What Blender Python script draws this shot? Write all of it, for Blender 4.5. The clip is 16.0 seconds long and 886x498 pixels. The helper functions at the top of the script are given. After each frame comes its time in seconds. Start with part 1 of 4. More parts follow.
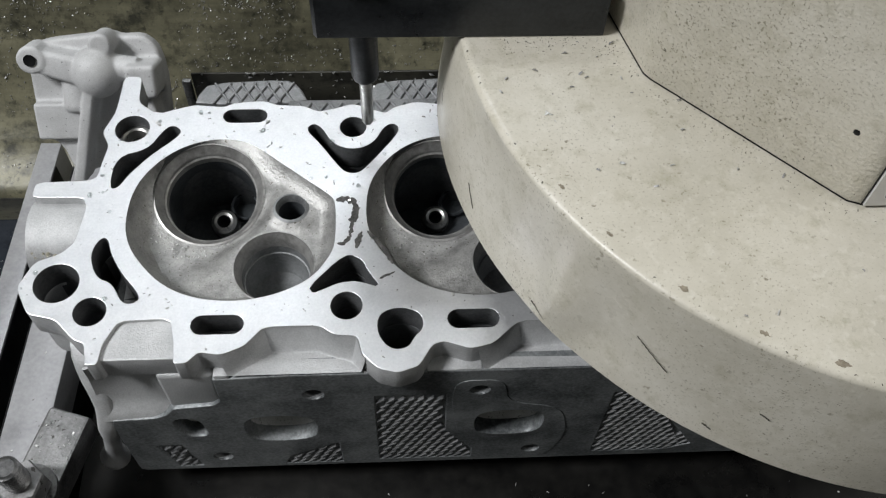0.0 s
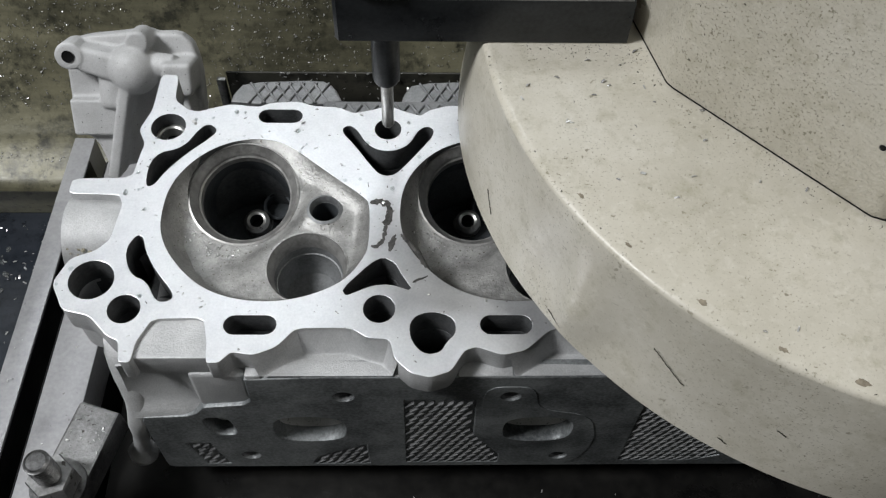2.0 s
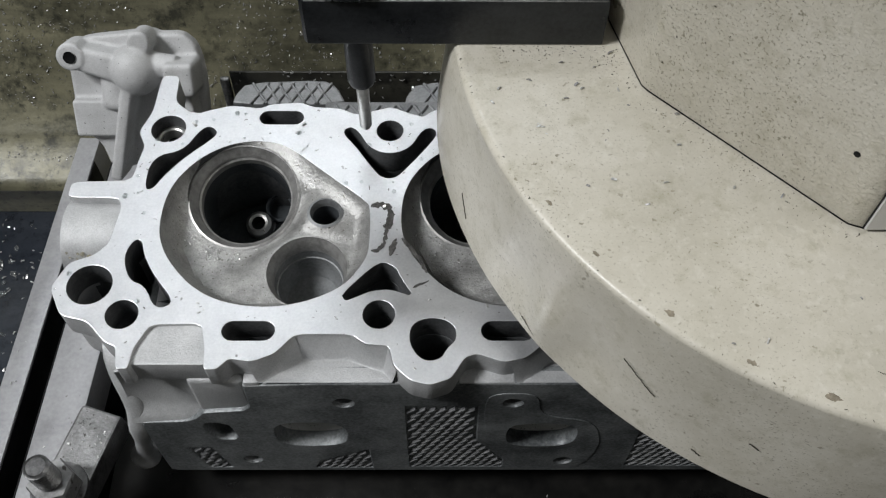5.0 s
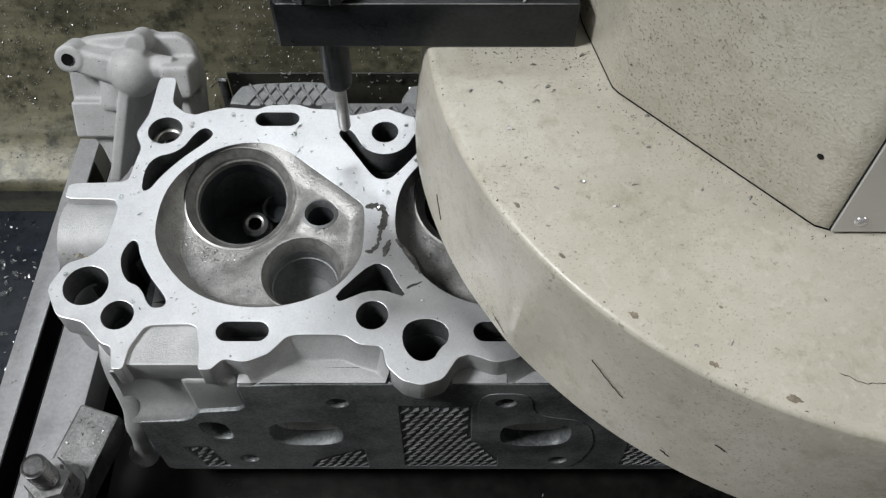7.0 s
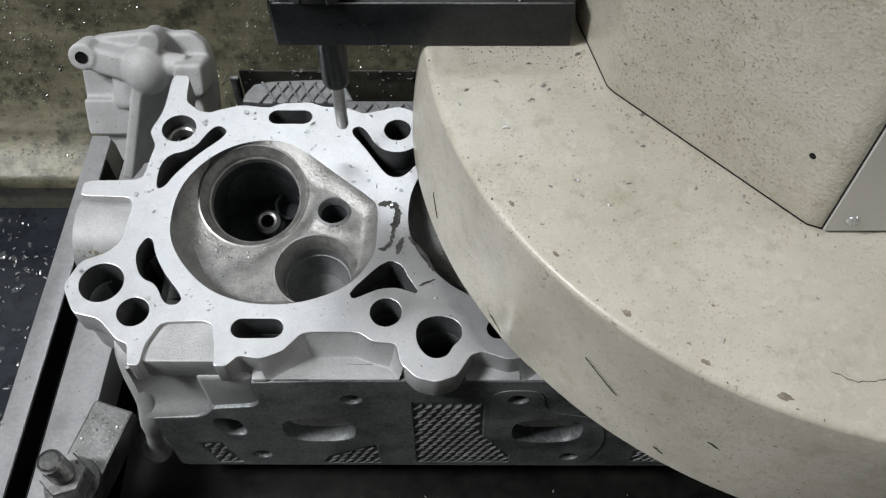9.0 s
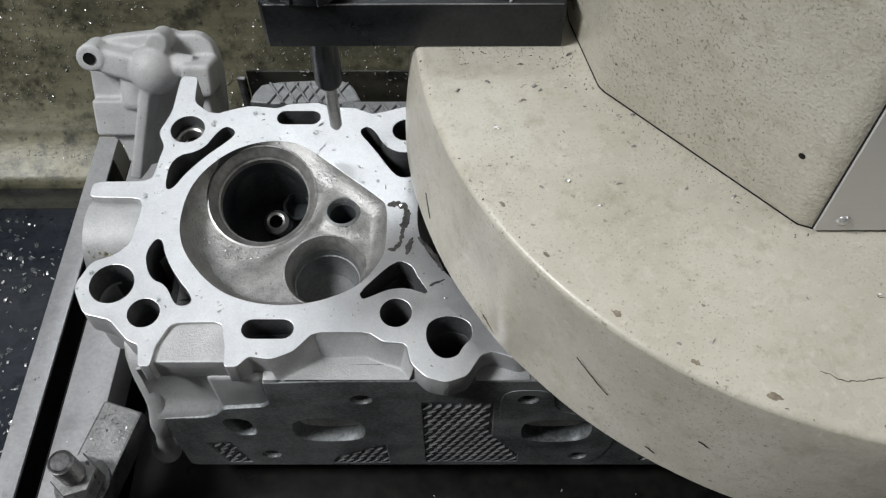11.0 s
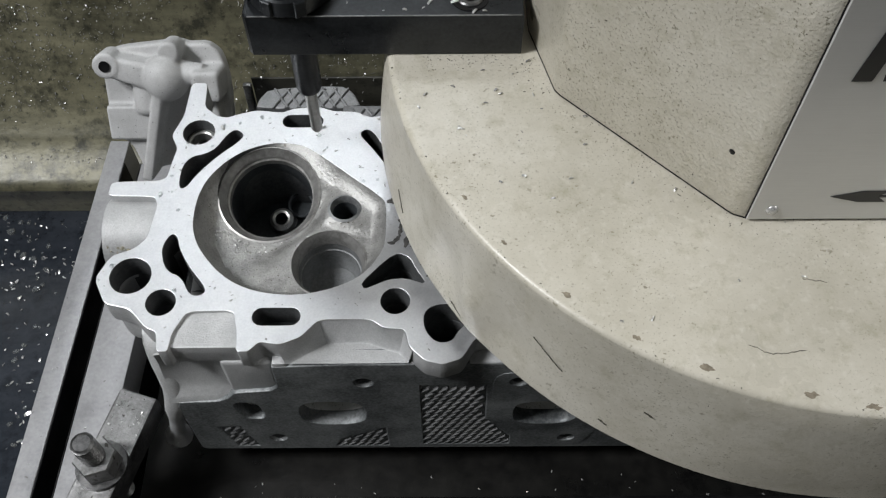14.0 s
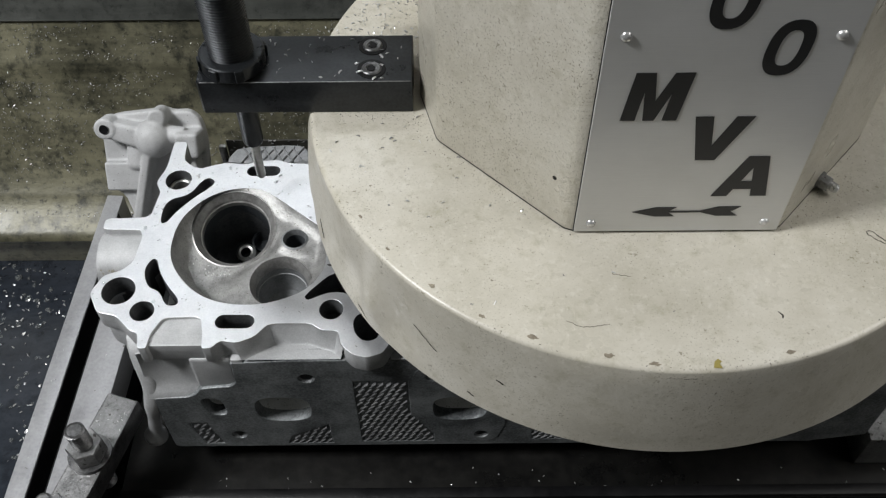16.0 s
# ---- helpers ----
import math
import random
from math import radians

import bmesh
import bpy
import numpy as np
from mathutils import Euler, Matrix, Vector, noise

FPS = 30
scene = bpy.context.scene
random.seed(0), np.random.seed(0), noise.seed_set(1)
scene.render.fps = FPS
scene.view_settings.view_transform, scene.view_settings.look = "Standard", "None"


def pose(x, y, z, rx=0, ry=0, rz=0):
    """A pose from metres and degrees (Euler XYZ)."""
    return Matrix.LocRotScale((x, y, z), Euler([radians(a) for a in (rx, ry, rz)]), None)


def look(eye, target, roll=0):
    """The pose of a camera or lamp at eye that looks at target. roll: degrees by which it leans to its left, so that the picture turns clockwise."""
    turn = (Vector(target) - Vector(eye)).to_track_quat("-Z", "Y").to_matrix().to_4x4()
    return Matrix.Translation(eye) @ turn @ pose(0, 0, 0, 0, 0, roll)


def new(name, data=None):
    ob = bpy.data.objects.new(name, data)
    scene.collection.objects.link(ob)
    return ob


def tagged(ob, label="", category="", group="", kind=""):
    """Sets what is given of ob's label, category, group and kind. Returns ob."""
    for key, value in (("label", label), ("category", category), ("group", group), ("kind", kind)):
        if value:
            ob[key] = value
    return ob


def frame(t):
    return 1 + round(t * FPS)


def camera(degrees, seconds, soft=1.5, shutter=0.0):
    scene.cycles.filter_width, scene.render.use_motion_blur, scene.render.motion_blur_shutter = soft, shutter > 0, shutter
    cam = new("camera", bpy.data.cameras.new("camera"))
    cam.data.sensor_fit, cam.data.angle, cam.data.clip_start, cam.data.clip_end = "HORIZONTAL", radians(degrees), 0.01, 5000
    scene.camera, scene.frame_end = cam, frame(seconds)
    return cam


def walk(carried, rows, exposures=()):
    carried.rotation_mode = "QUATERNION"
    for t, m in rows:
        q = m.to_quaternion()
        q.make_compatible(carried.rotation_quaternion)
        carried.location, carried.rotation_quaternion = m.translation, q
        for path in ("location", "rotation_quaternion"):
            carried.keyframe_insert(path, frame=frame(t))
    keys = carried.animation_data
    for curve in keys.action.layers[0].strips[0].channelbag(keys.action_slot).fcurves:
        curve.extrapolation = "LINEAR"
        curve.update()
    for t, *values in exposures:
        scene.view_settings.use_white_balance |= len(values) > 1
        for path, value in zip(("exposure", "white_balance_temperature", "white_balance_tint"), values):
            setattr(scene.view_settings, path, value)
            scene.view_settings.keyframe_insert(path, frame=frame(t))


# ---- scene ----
cam = camera(51.5, 16.0, soft=1.25)
PATH = [
    (0, (0.1209, -0.1834, 0.3160), (0.2184, 0.9189, -1.3499), 2.96),
    (0.5, (0.1239, -0.1886, 0.3171), (0.2017, 0.9123, -1.3508), 2.30),
    (1, (0.1208, -0.1867, 0.3189), (0.1863, 0.9162, -1.3483), 2.40),
    (1.5, (0.1161, -0.1817, 0.3166), (0.1775, 0.9173, -1.3532), 2.64),
    (2, (0.1152, -0.1804, 0.3161), (0.1703, 0.9209, -1.3525), 2.46),
    (2.5, (0.1161, -0.1770, 0.3146), (0.1624, 0.9204, -1.3568), 2.12),
    (3, (0.1197, -0.1746, 0.3145), (0.1579, 0.9190, -1.3595), 1.72),
    (3.5, (0.1206, -0.1755, 0.3135), (0.1443, 0.9167, -1.3617), 1.07),
    (4, (0.1208, -0.1737, 0.3141), (0.1420, 0.9129, -1.3648), 0.99),
    (6.5, (0.1267, -0.1726, 0.3151), (0.1282, 0.9105, -1.3662), 0.09),
    (7, (0.1281, -0.1727, 0.3170), (0.1264, 0.9075, -1.3662), -0.05),
    (7.5, (0.1274, -0.1725, 0.3161), (0.1241, 0.9054, -1.3685), -0.12),
    (8, (0.1267, -0.1739, 0.3172), (0.1190, 0.9016, -1.3690), -0.32),
    (8.5, (0.1251, -0.1747, 0.3194), (0.1172, 0.8994, -1.3677), -0.29),
    (9, (0.1242, -0.1732, 0.3192), (0.1151, 0.8992, -1.3689), -0.31),
    (11.5, (0.1205, -0.1728, 0.3208), (0.1064, 0.8935, -1.3712), -0.81),
    (12, (0.1224, -0.1734, 0.3214), (0.1023, 0.8894, -1.3728), -1.23),
    (12.5, (0.1206, -0.1761, 0.3202), (0.1026, 0.8861, -1.3744), -1.23),
    (13, (0.1220, -0.1795, 0.3215), (0.1054, 0.8854, -1.3714), -1.11),
    (13.5, (0.1218, -0.1844, 0.3276), (0.1161, 0.8839, -1.3631), -0.62),
    (14, (0.1202, -0.1932, 0.3407), (0.1215, 0.8891, -1.3411), -0.33),
    (14.5, (0.1269, -0.2118, 0.3558), (0.1297, 0.9160, -1.2964), -0.40),
    (15, (0.1325, -0.2291, 0.3705), (0.1213, 0.9197, -1.2668), -1.10),
    (15.5, (0.1380, -0.2544, 0.3851), (0.1400, 0.9359, -1.2218), -0.63),
    (16, (0.1582, -0.2764, 0.4000), (0.1627, 0.9641, -1.1688), -0.34),
]
walk(cam, [(t, look(eye, target, roll)) for t, eye, target, roll in PATH], [(0, 0.14), (2, 0.06), (3.5, 0.02), (9, 0.02), (13.5, 0.03), (15, 0.06), (16, 0.14)])

# ---- world and light ----
world = bpy.data.worlds.new("workshop")
scene.world = world
world.use_nodes = True
world.node_tree.nodes["Background"].inputs[0].default_value = (0.75, 0.85, 1.0, 1)
world.node_tree.nodes["Background"].inputs[1].default_value = 0.15


def area_lamp(name, eye, target, size_x, size_y, watts, colour):
    data = bpy.data.lights.new(name, "AREA")
    data.shape, data.size, data.size_y, data.energy, data.color = "RECTANGLE", size_x, size_y, watts, colour
    ob = new(name, data)
    ob.matrix_world = look(eye, target)
    return ob


area_lamp("ceiling_panel_lamp", (-0.92, -0.26, 1.25), (0.0, 0.05, 0), 0.36, 0.36, 25, (0.98, 0.99, 1.0))
area_lamp("ceiling_side_lamp", (1.7, -0.15, 1.4), (0.3, 0.05, 0), 1.2, 0.6, 13, (1.0, 0.985, 0.96))
area_lamp("ceiling_tube_lamp", (0.1, 1.3, 1.8), (0.1, 0.05, 0), 1.6, 0.3, 14, (0.93, 0.97, 1.0))


# ---- materials ----
def shader(name, base, rough=0.5, metal=0.0, coat=0.0):
    m = bpy.data.materials.new(name)
    m.use_nodes = True
    b = m.node_tree.nodes["Principled BSDF"]
    b.inputs["Base Color"].default_value = (*base, 1)
    b.inputs["Roughness"].default_value = rough
    b.inputs["Metallic"].default_value = metal
    b.inputs["Coat Weight"].default_value = coat
    return m, m.node_tree, b


def coords(nt, scale=(1, 1, 1)):
    tc = nt.nodes.new("ShaderNodeTexCoord")
    mp = nt.nodes.new("ShaderNodeMapping")
    mp.inputs["Scale"].default_value = scale
    nt.links.new(tc.outputs["Object"], mp.inputs["Vector"])
    return mp.outputs["Vector"]


def noise_tex(nt, vec, scale, detail=4, rough=0.6):
    n = nt.nodes.new("ShaderNodeTexNoise")
    n.inputs["Scale"].default_value, n.inputs["Detail"].default_value, n.inputs["Roughness"].default_value = scale, detail, rough
    nt.links.new(vec, n.inputs["Vector"])
    return n.outputs["Fac"]


def ramp(nt, fac, stops):
    r = nt.nodes.new("ShaderNodeValToRGB")
    el = r.color_ramp.elements
    while len(el) < len(stops):
        el.new(0.5)
    for e, (p, c) in zip(el, stops):
        e.position = p
        e.color = (*c, 1) if len(c) == 3 else c
    nt.links.new(fac, r.inputs["Fac"])
    return r.outputs["Color"]


def mix(nt, fac, a, b, mode="MIX"):
    n = nt.nodes.new("ShaderNodeMix")
    n.data_type, n.blend_type = "RGBA", mode
    for key, v in ((0, fac), (6, a), (7, b)):
        if isinstance(v, (int, float)):
            n.inputs[key].default_value = v
        elif isinstance(v, tuple):
            n.inputs[key].default_value = (*v, 1)
        else:
            nt.links.new(v, n.inputs[key])
    return n.outputs[2]


def bump(nt, b, height, strength, distance):
    n = nt.nodes.new("ShaderNodeBump")
    n.inputs["Strength"].default_value, n.inputs["Distance"].default_value = strength, distance
    nt.links.new(height, n.inputs["Height"])
    nt.links.new(n.outputs["Normal"], b.inputs["Normal"])
    return n


def speckled(name, dark, light, grain, stain, rough, metal, relief, specks=None, spread=(0.35, 0.65), sheen=0.5):
    """A surface with grain and larger stains, roughness that varies with them, and a fine relief."""
    m, nt, b = shader(name, light, rough[0], metal)
    b.inputs["Specular IOR Level"].default_value = sheen
    vec = coords(nt)
    fine, wide = noise_tex(nt, vec, grain, 5), noise_tex(nt, vec, stain, 6, 0.65)
    both = nt.nodes.new("ShaderNodeMath")
    both.operation = "MULTIPLY_ADD"
    nt.links.new(wide, both.inputs[0])
    both.inputs[1].default_value = 0.65
    half = nt.nodes.new("ShaderNodeMath")
    half.operation = "MULTIPLY"
    half.inputs[1].default_value = 0.35
    nt.links.new(fine, half.inputs[0])
    nt.links.new(half.outputs[0], both.inputs[2])
    col = ramp(nt, both.outputs[0], ((spread[0], dark), (spread[1], light)))
    if specks:
        size, amount, tint = specks
        dots = noise_tex(nt, vec, size, 2, 0.5)
        col = mix(nt, ramp(nt, dots, ((amount, (0, 0, 0)), (amount + 0.03, (1, 1, 1)))), col, tint)
    nt.links.new(col, b.inputs["Base Color"])
    r = nt.nodes.new("ShaderNodeMapRange")
    r.inputs["From Min"].default_value, r.inputs["From Max"].default_value = 0.3, 0.7
    r.inputs["To Min"].default_value, r.inputs["To Max"].default_value = rough
    nt.links.new(wide, r.inputs["Value"])
    nt.links.new(r.outputs[0], b.inputs["Roughness"])
    bump(nt, b, fine, relief[0], relief[1])
    return m


MACHINED = speckled("machined_aluminium", (0.55, 0.56, 0.58), (0.73, 0.74, 0.755), 900, 60, (0.34, 0.5), 0.75, (0.15, 0.0004), (420, 0.71, (0.25, 0.25, 0.25)))
# Mid-grey between DULL and CAST, for the relief ridges and rear pads.
RIDGE = speckled("mid_grey_relief_aluminium", (0.15, 0.155, 0.16), (0.32, 0.325, 0.33), 900, 80, (0.4, 0.6), 0.5, (0.3, 0.0004))
CAST = speckled("cast_aluminium", (0.34, 0.345, 0.35), (0.58, 0.585, 0.59), 1400, 50, (0.42, 0.62), 0.30, (0.5, 0.0006))
BRACKET = speckled("pale_sand_cast_aluminium", (0.38, 0.38, 0.38), (0.58, 0.585, 0.59), 1500, 45, (0.5, 0.7), 0.12, (0.5, 0.0005), (700, 0.70, (0.2, 0.2, 0.2)))
# Stained port face; its dark base also holds the shade on that side.
DULL = speckled("stained_shaded_face_aluminium", (0.075, 0.082, 0.086), (0.27, 0.285, 0.29), 700, 42, (0.36, 0.6), 0.28, (0.3, 0.0005), None, (0.4, 0.6))
CHAMBER = speckled("sooty_chamber_aluminium", (0.19, 0.19, 0.185), (0.42, 0.417, 0.405), 800, 130, (0.28, 0.5), 0.4, (0.5, 0.0006), (800, 0.66, (0.12, 0.112, 0.095)))
SEAT = speckled("valve_seat_steel", (0.20, 0.197, 0.19), (0.46, 0.455, 0.445), 500, 120, (0.32, 0.5), 0.5, (0.15, 0.0003))
# Darker copy of CAST, for the shade inside the deck holes.
PORT = speckled("shaded_hole_aluminium", (0.045, 0.048, 0.05), (0.15, 0.155, 0.16), 700, 50, (0.5, 0.7), 0.4, (0.4, 0.0006))
PORTLIGHT = speckled("grey_port_throat", (0.13, 0.135, 0.14), (0.3, 0.31, 0.315), 700, 60, (0.45, 0.65), 0.4, (0.4, 0.0006))
# Near-black that puts the shade of deep bowls, bores and holes into colour.
BOWL = speckled("shaded_deep_bore", (0.018, 0.021, 0.024), (0.075, 0.084, 0.092), 500, 40, (0.5, 0.75), 0.1, (0.4, 0.0006))
STUDSTEEL = speckled("dark_stud_steel", (0.045, 0.045, 0.047), (0.22, 0.22, 0.22), 600, 90, (0.28, 0.45), 0.85, (0.3, 0.0005))
STEEL = speckled("worn_steel", (0.15, 0.15, 0.15), (0.38, 0.38, 0.38), 600, 70, (0.3, 0.5), 0.8, (0.35, 0.0006), (260, 0.66, (0.08, 0.075, 0.07)))
RAILSTEEL = speckled("ground_steel_rail", (0.27, 0.27, 0.28), (0.42, 0.42, 0.43), 500, 30, (0.35, 0.55), 0.4, (0.15, 0.0004), (160, 0.72, (0.15, 0.14, 0.13)))
BLACKSTEEL = speckled("black_oxide_steel", (0.013, 0.015, 0.017), (0.04, 0.043, 0.047), 600, 40, (0.24, 0.42), 0.5, (0.2, 0.0004))
# Black for oily steel and joints; also stands for shade in slots and holes.
DARKGAP = speckled("oily_black_and_hole_shade", (0.003, 0.003, 0.0035), (0.009, 0.009, 0.0095), 300, 30, (0.3, 0.6), 0.0, (0.3, 0.0006), None, (0.35, 0.65), 0.2)
SEAM = speckled("rough_weld_seam", (0.02, 0.02, 0.019), (0.15, 0.145, 0.14), 900, 300, (0.5, 0.7), 0.4, (0.6, 0.0006))
WATER, _nt, _b = shader("coolant_drop", (0.8, 0.85, 0.85), 0.05)
_b.inputs["Transmission Weight"].default_value, _b.inputs["IOR"].default_value = 0.9, 1.33
GUIDE = speckled("bright_guide_steel", (0.35, 0.35, 0.34), (0.62, 0.62, 0.6), 400, 90, (0.25, 0.4), 0.8, (0.1, 0.0003))
AMBER, _nt, _b = shader("amber_coolant", (0.8, 0.74, 0.55), 0.06)
_b.inputs["Transmission Weight"].default_value, _b.inputs["IOR"].default_value = 0.85, 1.36
FRESHCAST = speckled("fresh_cast_aluminium", (0.48, 0.48, 0.475), (0.70, 0.70, 0.695), 1300, 70, (0.4, 0.6), 0.35, (0.5, 0.0006), (900, 0.66, (0.2, 0.2, 0.2)))
GRIT = speckled("dark_oily_grit", (0.02, 0.018, 0.014), (0.09, 0.08, 0.06), 600, 90, (0.4, 0.6), 0.1, (0.3, 0.0003))
CHIP = speckled("bright_metal_chip", (0.40, 0.40, 0.40), (0.72, 0.72, 0.71), 400, 60, (0.2, 0.35), 0.6, (0.1, 0.0003))


def paint_material(name, pitted):
    """Beige machine enamel: mottled, with oily specks and orange peel; the pitted kind is a coarse sprayed finish."""
    m, nt, b = shader(name, (0.6, 0.56, 0.45), 0.42)
    vec = coords(nt)
    wide = noise_tex(nt, vec, 14, 8, 0.7)
    col = ramp(nt, wide, ((0.28, (0.43, 0.405, 0.335)), (0.5, (0.54, 0.512, 0.438)), (0.72, (0.63, 0.605, 0.535))))
    patch = noise_tex(nt, vec, 22, 5, 0.6)
    mask = ramp(nt, patch, ((0.38, (0.25, 0.25, 0.25)), (0.62, (1, 1, 1))))
    for scale, low, high, tint in ((380, 0.68, 0.73, (0.17, 0.15, 0.10)), (1000 if pitted else 1100, 0.57 if pitted else 0.60, 0.67 if pitted else 0.71, (0.20, 0.185, 0.13))):
        dots = noise_tex(nt, vec, scale, 2, 0.55)
        spots = nt.nodes.new("ShaderNodeMath")
        spots.operation = "MULTIPLY"
        nt.links.new(ramp(nt, dots, ((low, (0, 0, 0)), (high, (0.85, 0.85, 0.85)))), spots.inputs[0])
        nt.links.new(mask, spots.inputs[1])
        col = mix(nt, spots.outputs[0], col, tint)
    mottle = noise_tex(nt, vec, 120, 6, 0.75)
    col = mix(nt, ramp(nt, mottle, ((0.52, (0, 0, 0)), (0.74, (0.5, 0.5, 0.5)))), col, (0.27, 0.25, 0.16))
    pale = noise_tex(nt, vec, 330, 3, 0.6)
    col = mix(nt, ramp(nt, pale, ((0.55, (0, 0, 0)), (0.75, (0.35, 0.35, 0.35)))), col, (0.70, 0.68, 0.62))
    nt.links.new(col, b.inputs["Base Color"])
    nt.links.new(ramp(nt, patch, ((0.3, (0.24, 0.24, 0.24)), (0.7, (0.44, 0.44, 0.44)))), b.inputs["Roughness"])
    peel = noise_tex(nt, vec, 800 if pitted else 600, 3, 0.55)
    bump(nt, b, peel, 0.45 if pitted else 0.2, 0.0008 if pitted else 0.0005)
    return m


PAINT = paint_material("beige_machine_paint", False)
COLUMN_PAINT = paint_material("coarse_beige_column_paint", True)


def brushed_material():
    m, nt, b = shader("brushed_plate_aluminium", (0.6, 0.6, 0.59), 0.42, 0.4)
    lines = noise_tex(nt, coords(nt, (60, 60, 3500)), 1.0, 3)
    blot = noise_tex(nt, coords(nt), 25, 4)
    nt.links.new(mix(nt, 0.5, ramp(nt, lines, ((0.3, (0.60, 0.60, 0.595)), (0.7, (0.68, 0.68, 0.67)))), ramp(nt, blot, ((0.3, (0.58, 0.58, 0.57)), (0.7, (0.70, 0.70, 0.70))))), b.inputs["Base Color"])
    bump(nt, b, lines, 0.08, 0.0003)
    return m


PLATE = brushed_material()
INK = shader("black_ink", (0.012, 0.012, 0.013), 0.45)[0]
BARE = speckled("bare_primer", (0.13, 0.11, 0.08), (0.33, 0.29, 0.22), 900, 200, (0.5, 0.8), 0.1, (0.4, 0.0004))
YELLOW = shader("yellow_paint_chip", (0.30, 0.25, 0.07), 0.5)[0]


def tray_material(name, dark, light, gloss):
    m, nt, b = shader(name, light, 0.3, 0.1)
    vec = coords(nt)
    wide, streak = noise_tex(nt, vec, 11, 8, 0.72), noise_tex(nt, coords(nt, (7, 75, 75)), 1.0, 6, 0.65)
    col = mix(nt, 0.35, ramp(nt, wide, ((0.32, dark), (0.68, light))), ramp(nt, streak, ((0.32, dark), (0.68, light))))
    for scale, low, high in ((45, 0.5, 0.66), (190, 0.56, 0.68)):
        spots = noise_tex(nt, vec, scale, 6, 0.7)
        col = mix(nt, ramp(nt, spots, ((low, (0, 0, 0)), (high, (0.85, 0.85, 0.85)))), col, dark)
    nt.links.new(col, b.inputs["Base Color"])
    nt.links.new(ramp(nt, wide, ((0.3, (gloss[0],) * 3), (0.7, (gloss[1],) * 3))), b.inputs["Roughness"])
    bump(nt, b, noise_tex(nt, vec, 160, 5), 0.35, 0.001)
    return m


OILWALL = tray_material("oily_olive_painted_steel", (0.013, 0.014, 0.010), (0.26, 0.245, 0.16), (0.28, 0.52))
UPPERWALL = tray_material("oily_grey_green_steel", (0.022, 0.024, 0.022), (0.105, 0.11, 0.10), (0.25, 0.5))
# Dark mottled colour of the sheet added behind the head for shade.
DARKSHEET = tray_material("mottled_dark_sheet", (0.008, 0.008, 0.007), (0.06, 0.058, 0.045), (0.3, 0.6))
WETFLOOR = tray_material("wet_blue_black_steel", (0.012, 0.015, 0.02), (0.045, 0.052, 0.065), (0.1, 0.3))
WALLS = speckled("grey_workshop_wall", (0.20, 0.205, 0.20), (0.32, 0.325, 0.32), 40, 1.2, (0.6, 0.85), 0.0, (0.2, 0.003))
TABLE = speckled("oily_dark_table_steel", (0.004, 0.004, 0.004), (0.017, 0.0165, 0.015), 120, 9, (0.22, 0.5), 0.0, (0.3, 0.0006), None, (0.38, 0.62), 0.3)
ROOM = speckled("workshop_plaster", (0.66, 0.66, 0.64), (0.8, 0.8, 0.78), 40, 1.2, (0.7, 0.9), 0.0, (0.2, 0.003))
CONCRETE = speckled("workshop_concrete", (0.16, 0.16, 0.155), (0.3, 0.3, 0.29), 60, 2, (0.6, 0.85), 0.0, (0.3, 0.003))


# ---- mesh helpers ----
def finish(bm, name, material, smooth=True):
    me = bpy.data.meshes.new(name)
    bm.normal_update()
    bm.to_mesh(me)
    bm.free()
    for m in material if isinstance(material, (list, tuple)) else [material]:
        me.materials.append(m)
    if smooth:
        me.shade_smooth()
        me.set_sharp_from_angle(angle=radians(32))
    return me


def part(name, bm, material, parent=None, label="", at=None):
    """Links a bmesh, or a mesh, as one mesh object under a thing or a part."""
    me = bm if isinstance(bm, bpy.types.Mesh) else finish(bm, name, material)
    ob = new(name, me)
    if parent is not None:
        ob.parent = parent
    if at is not None:
        ob.matrix_basis = at
    return tagged(ob, label)


def thing(name, label, category, group="", at=None):
    ob = new(name)
    ob.empty_display_size = 0.02
    if at is not None:
        ob.matrix_basis = at
    return tagged(ob, label, category, group)


def soften(points, rounds=2, keep=0.25):
    """Corner cutting of a closed outline."""
    for _ in range(rounds):
        out = []
        for (ax, ay), (bx, by) in zip(points, points[1:] + points[:1]):
            out += [(ax + (bx - ax) * keep, ay + (by - ay) * keep), (bx + (ax - bx) * keep, by + (ay - by) * keep)]
        points = out
    return points


def ring(x, y, r, n=28):
    return [(x + r * math.cos(2 * math.pi * i / n), y + r * math.sin(2 * math.pi * i / n)) for i in range(n)]


def stadium(x0, x1, y, r, n=8):
    left = [(x0 + r + r * math.cos(math.pi * (0.5 + i / n)), y + r * math.sin(math.pi * (0.5 + i / n))) for i in range(n + 1)]
    return left + [(x1 - r + r * math.cos(math.pi * (-0.5 + i / n)), y + r * math.sin(math.pi * (-0.5 + i / n))) for i in range(n + 1)]


def mm(points):
    return [(x * 0.001, y * 0.001) for x, y in points]


def shift(points, dx, dy=0.0):
    return [(x + dx, y + dy) for x, y in points]


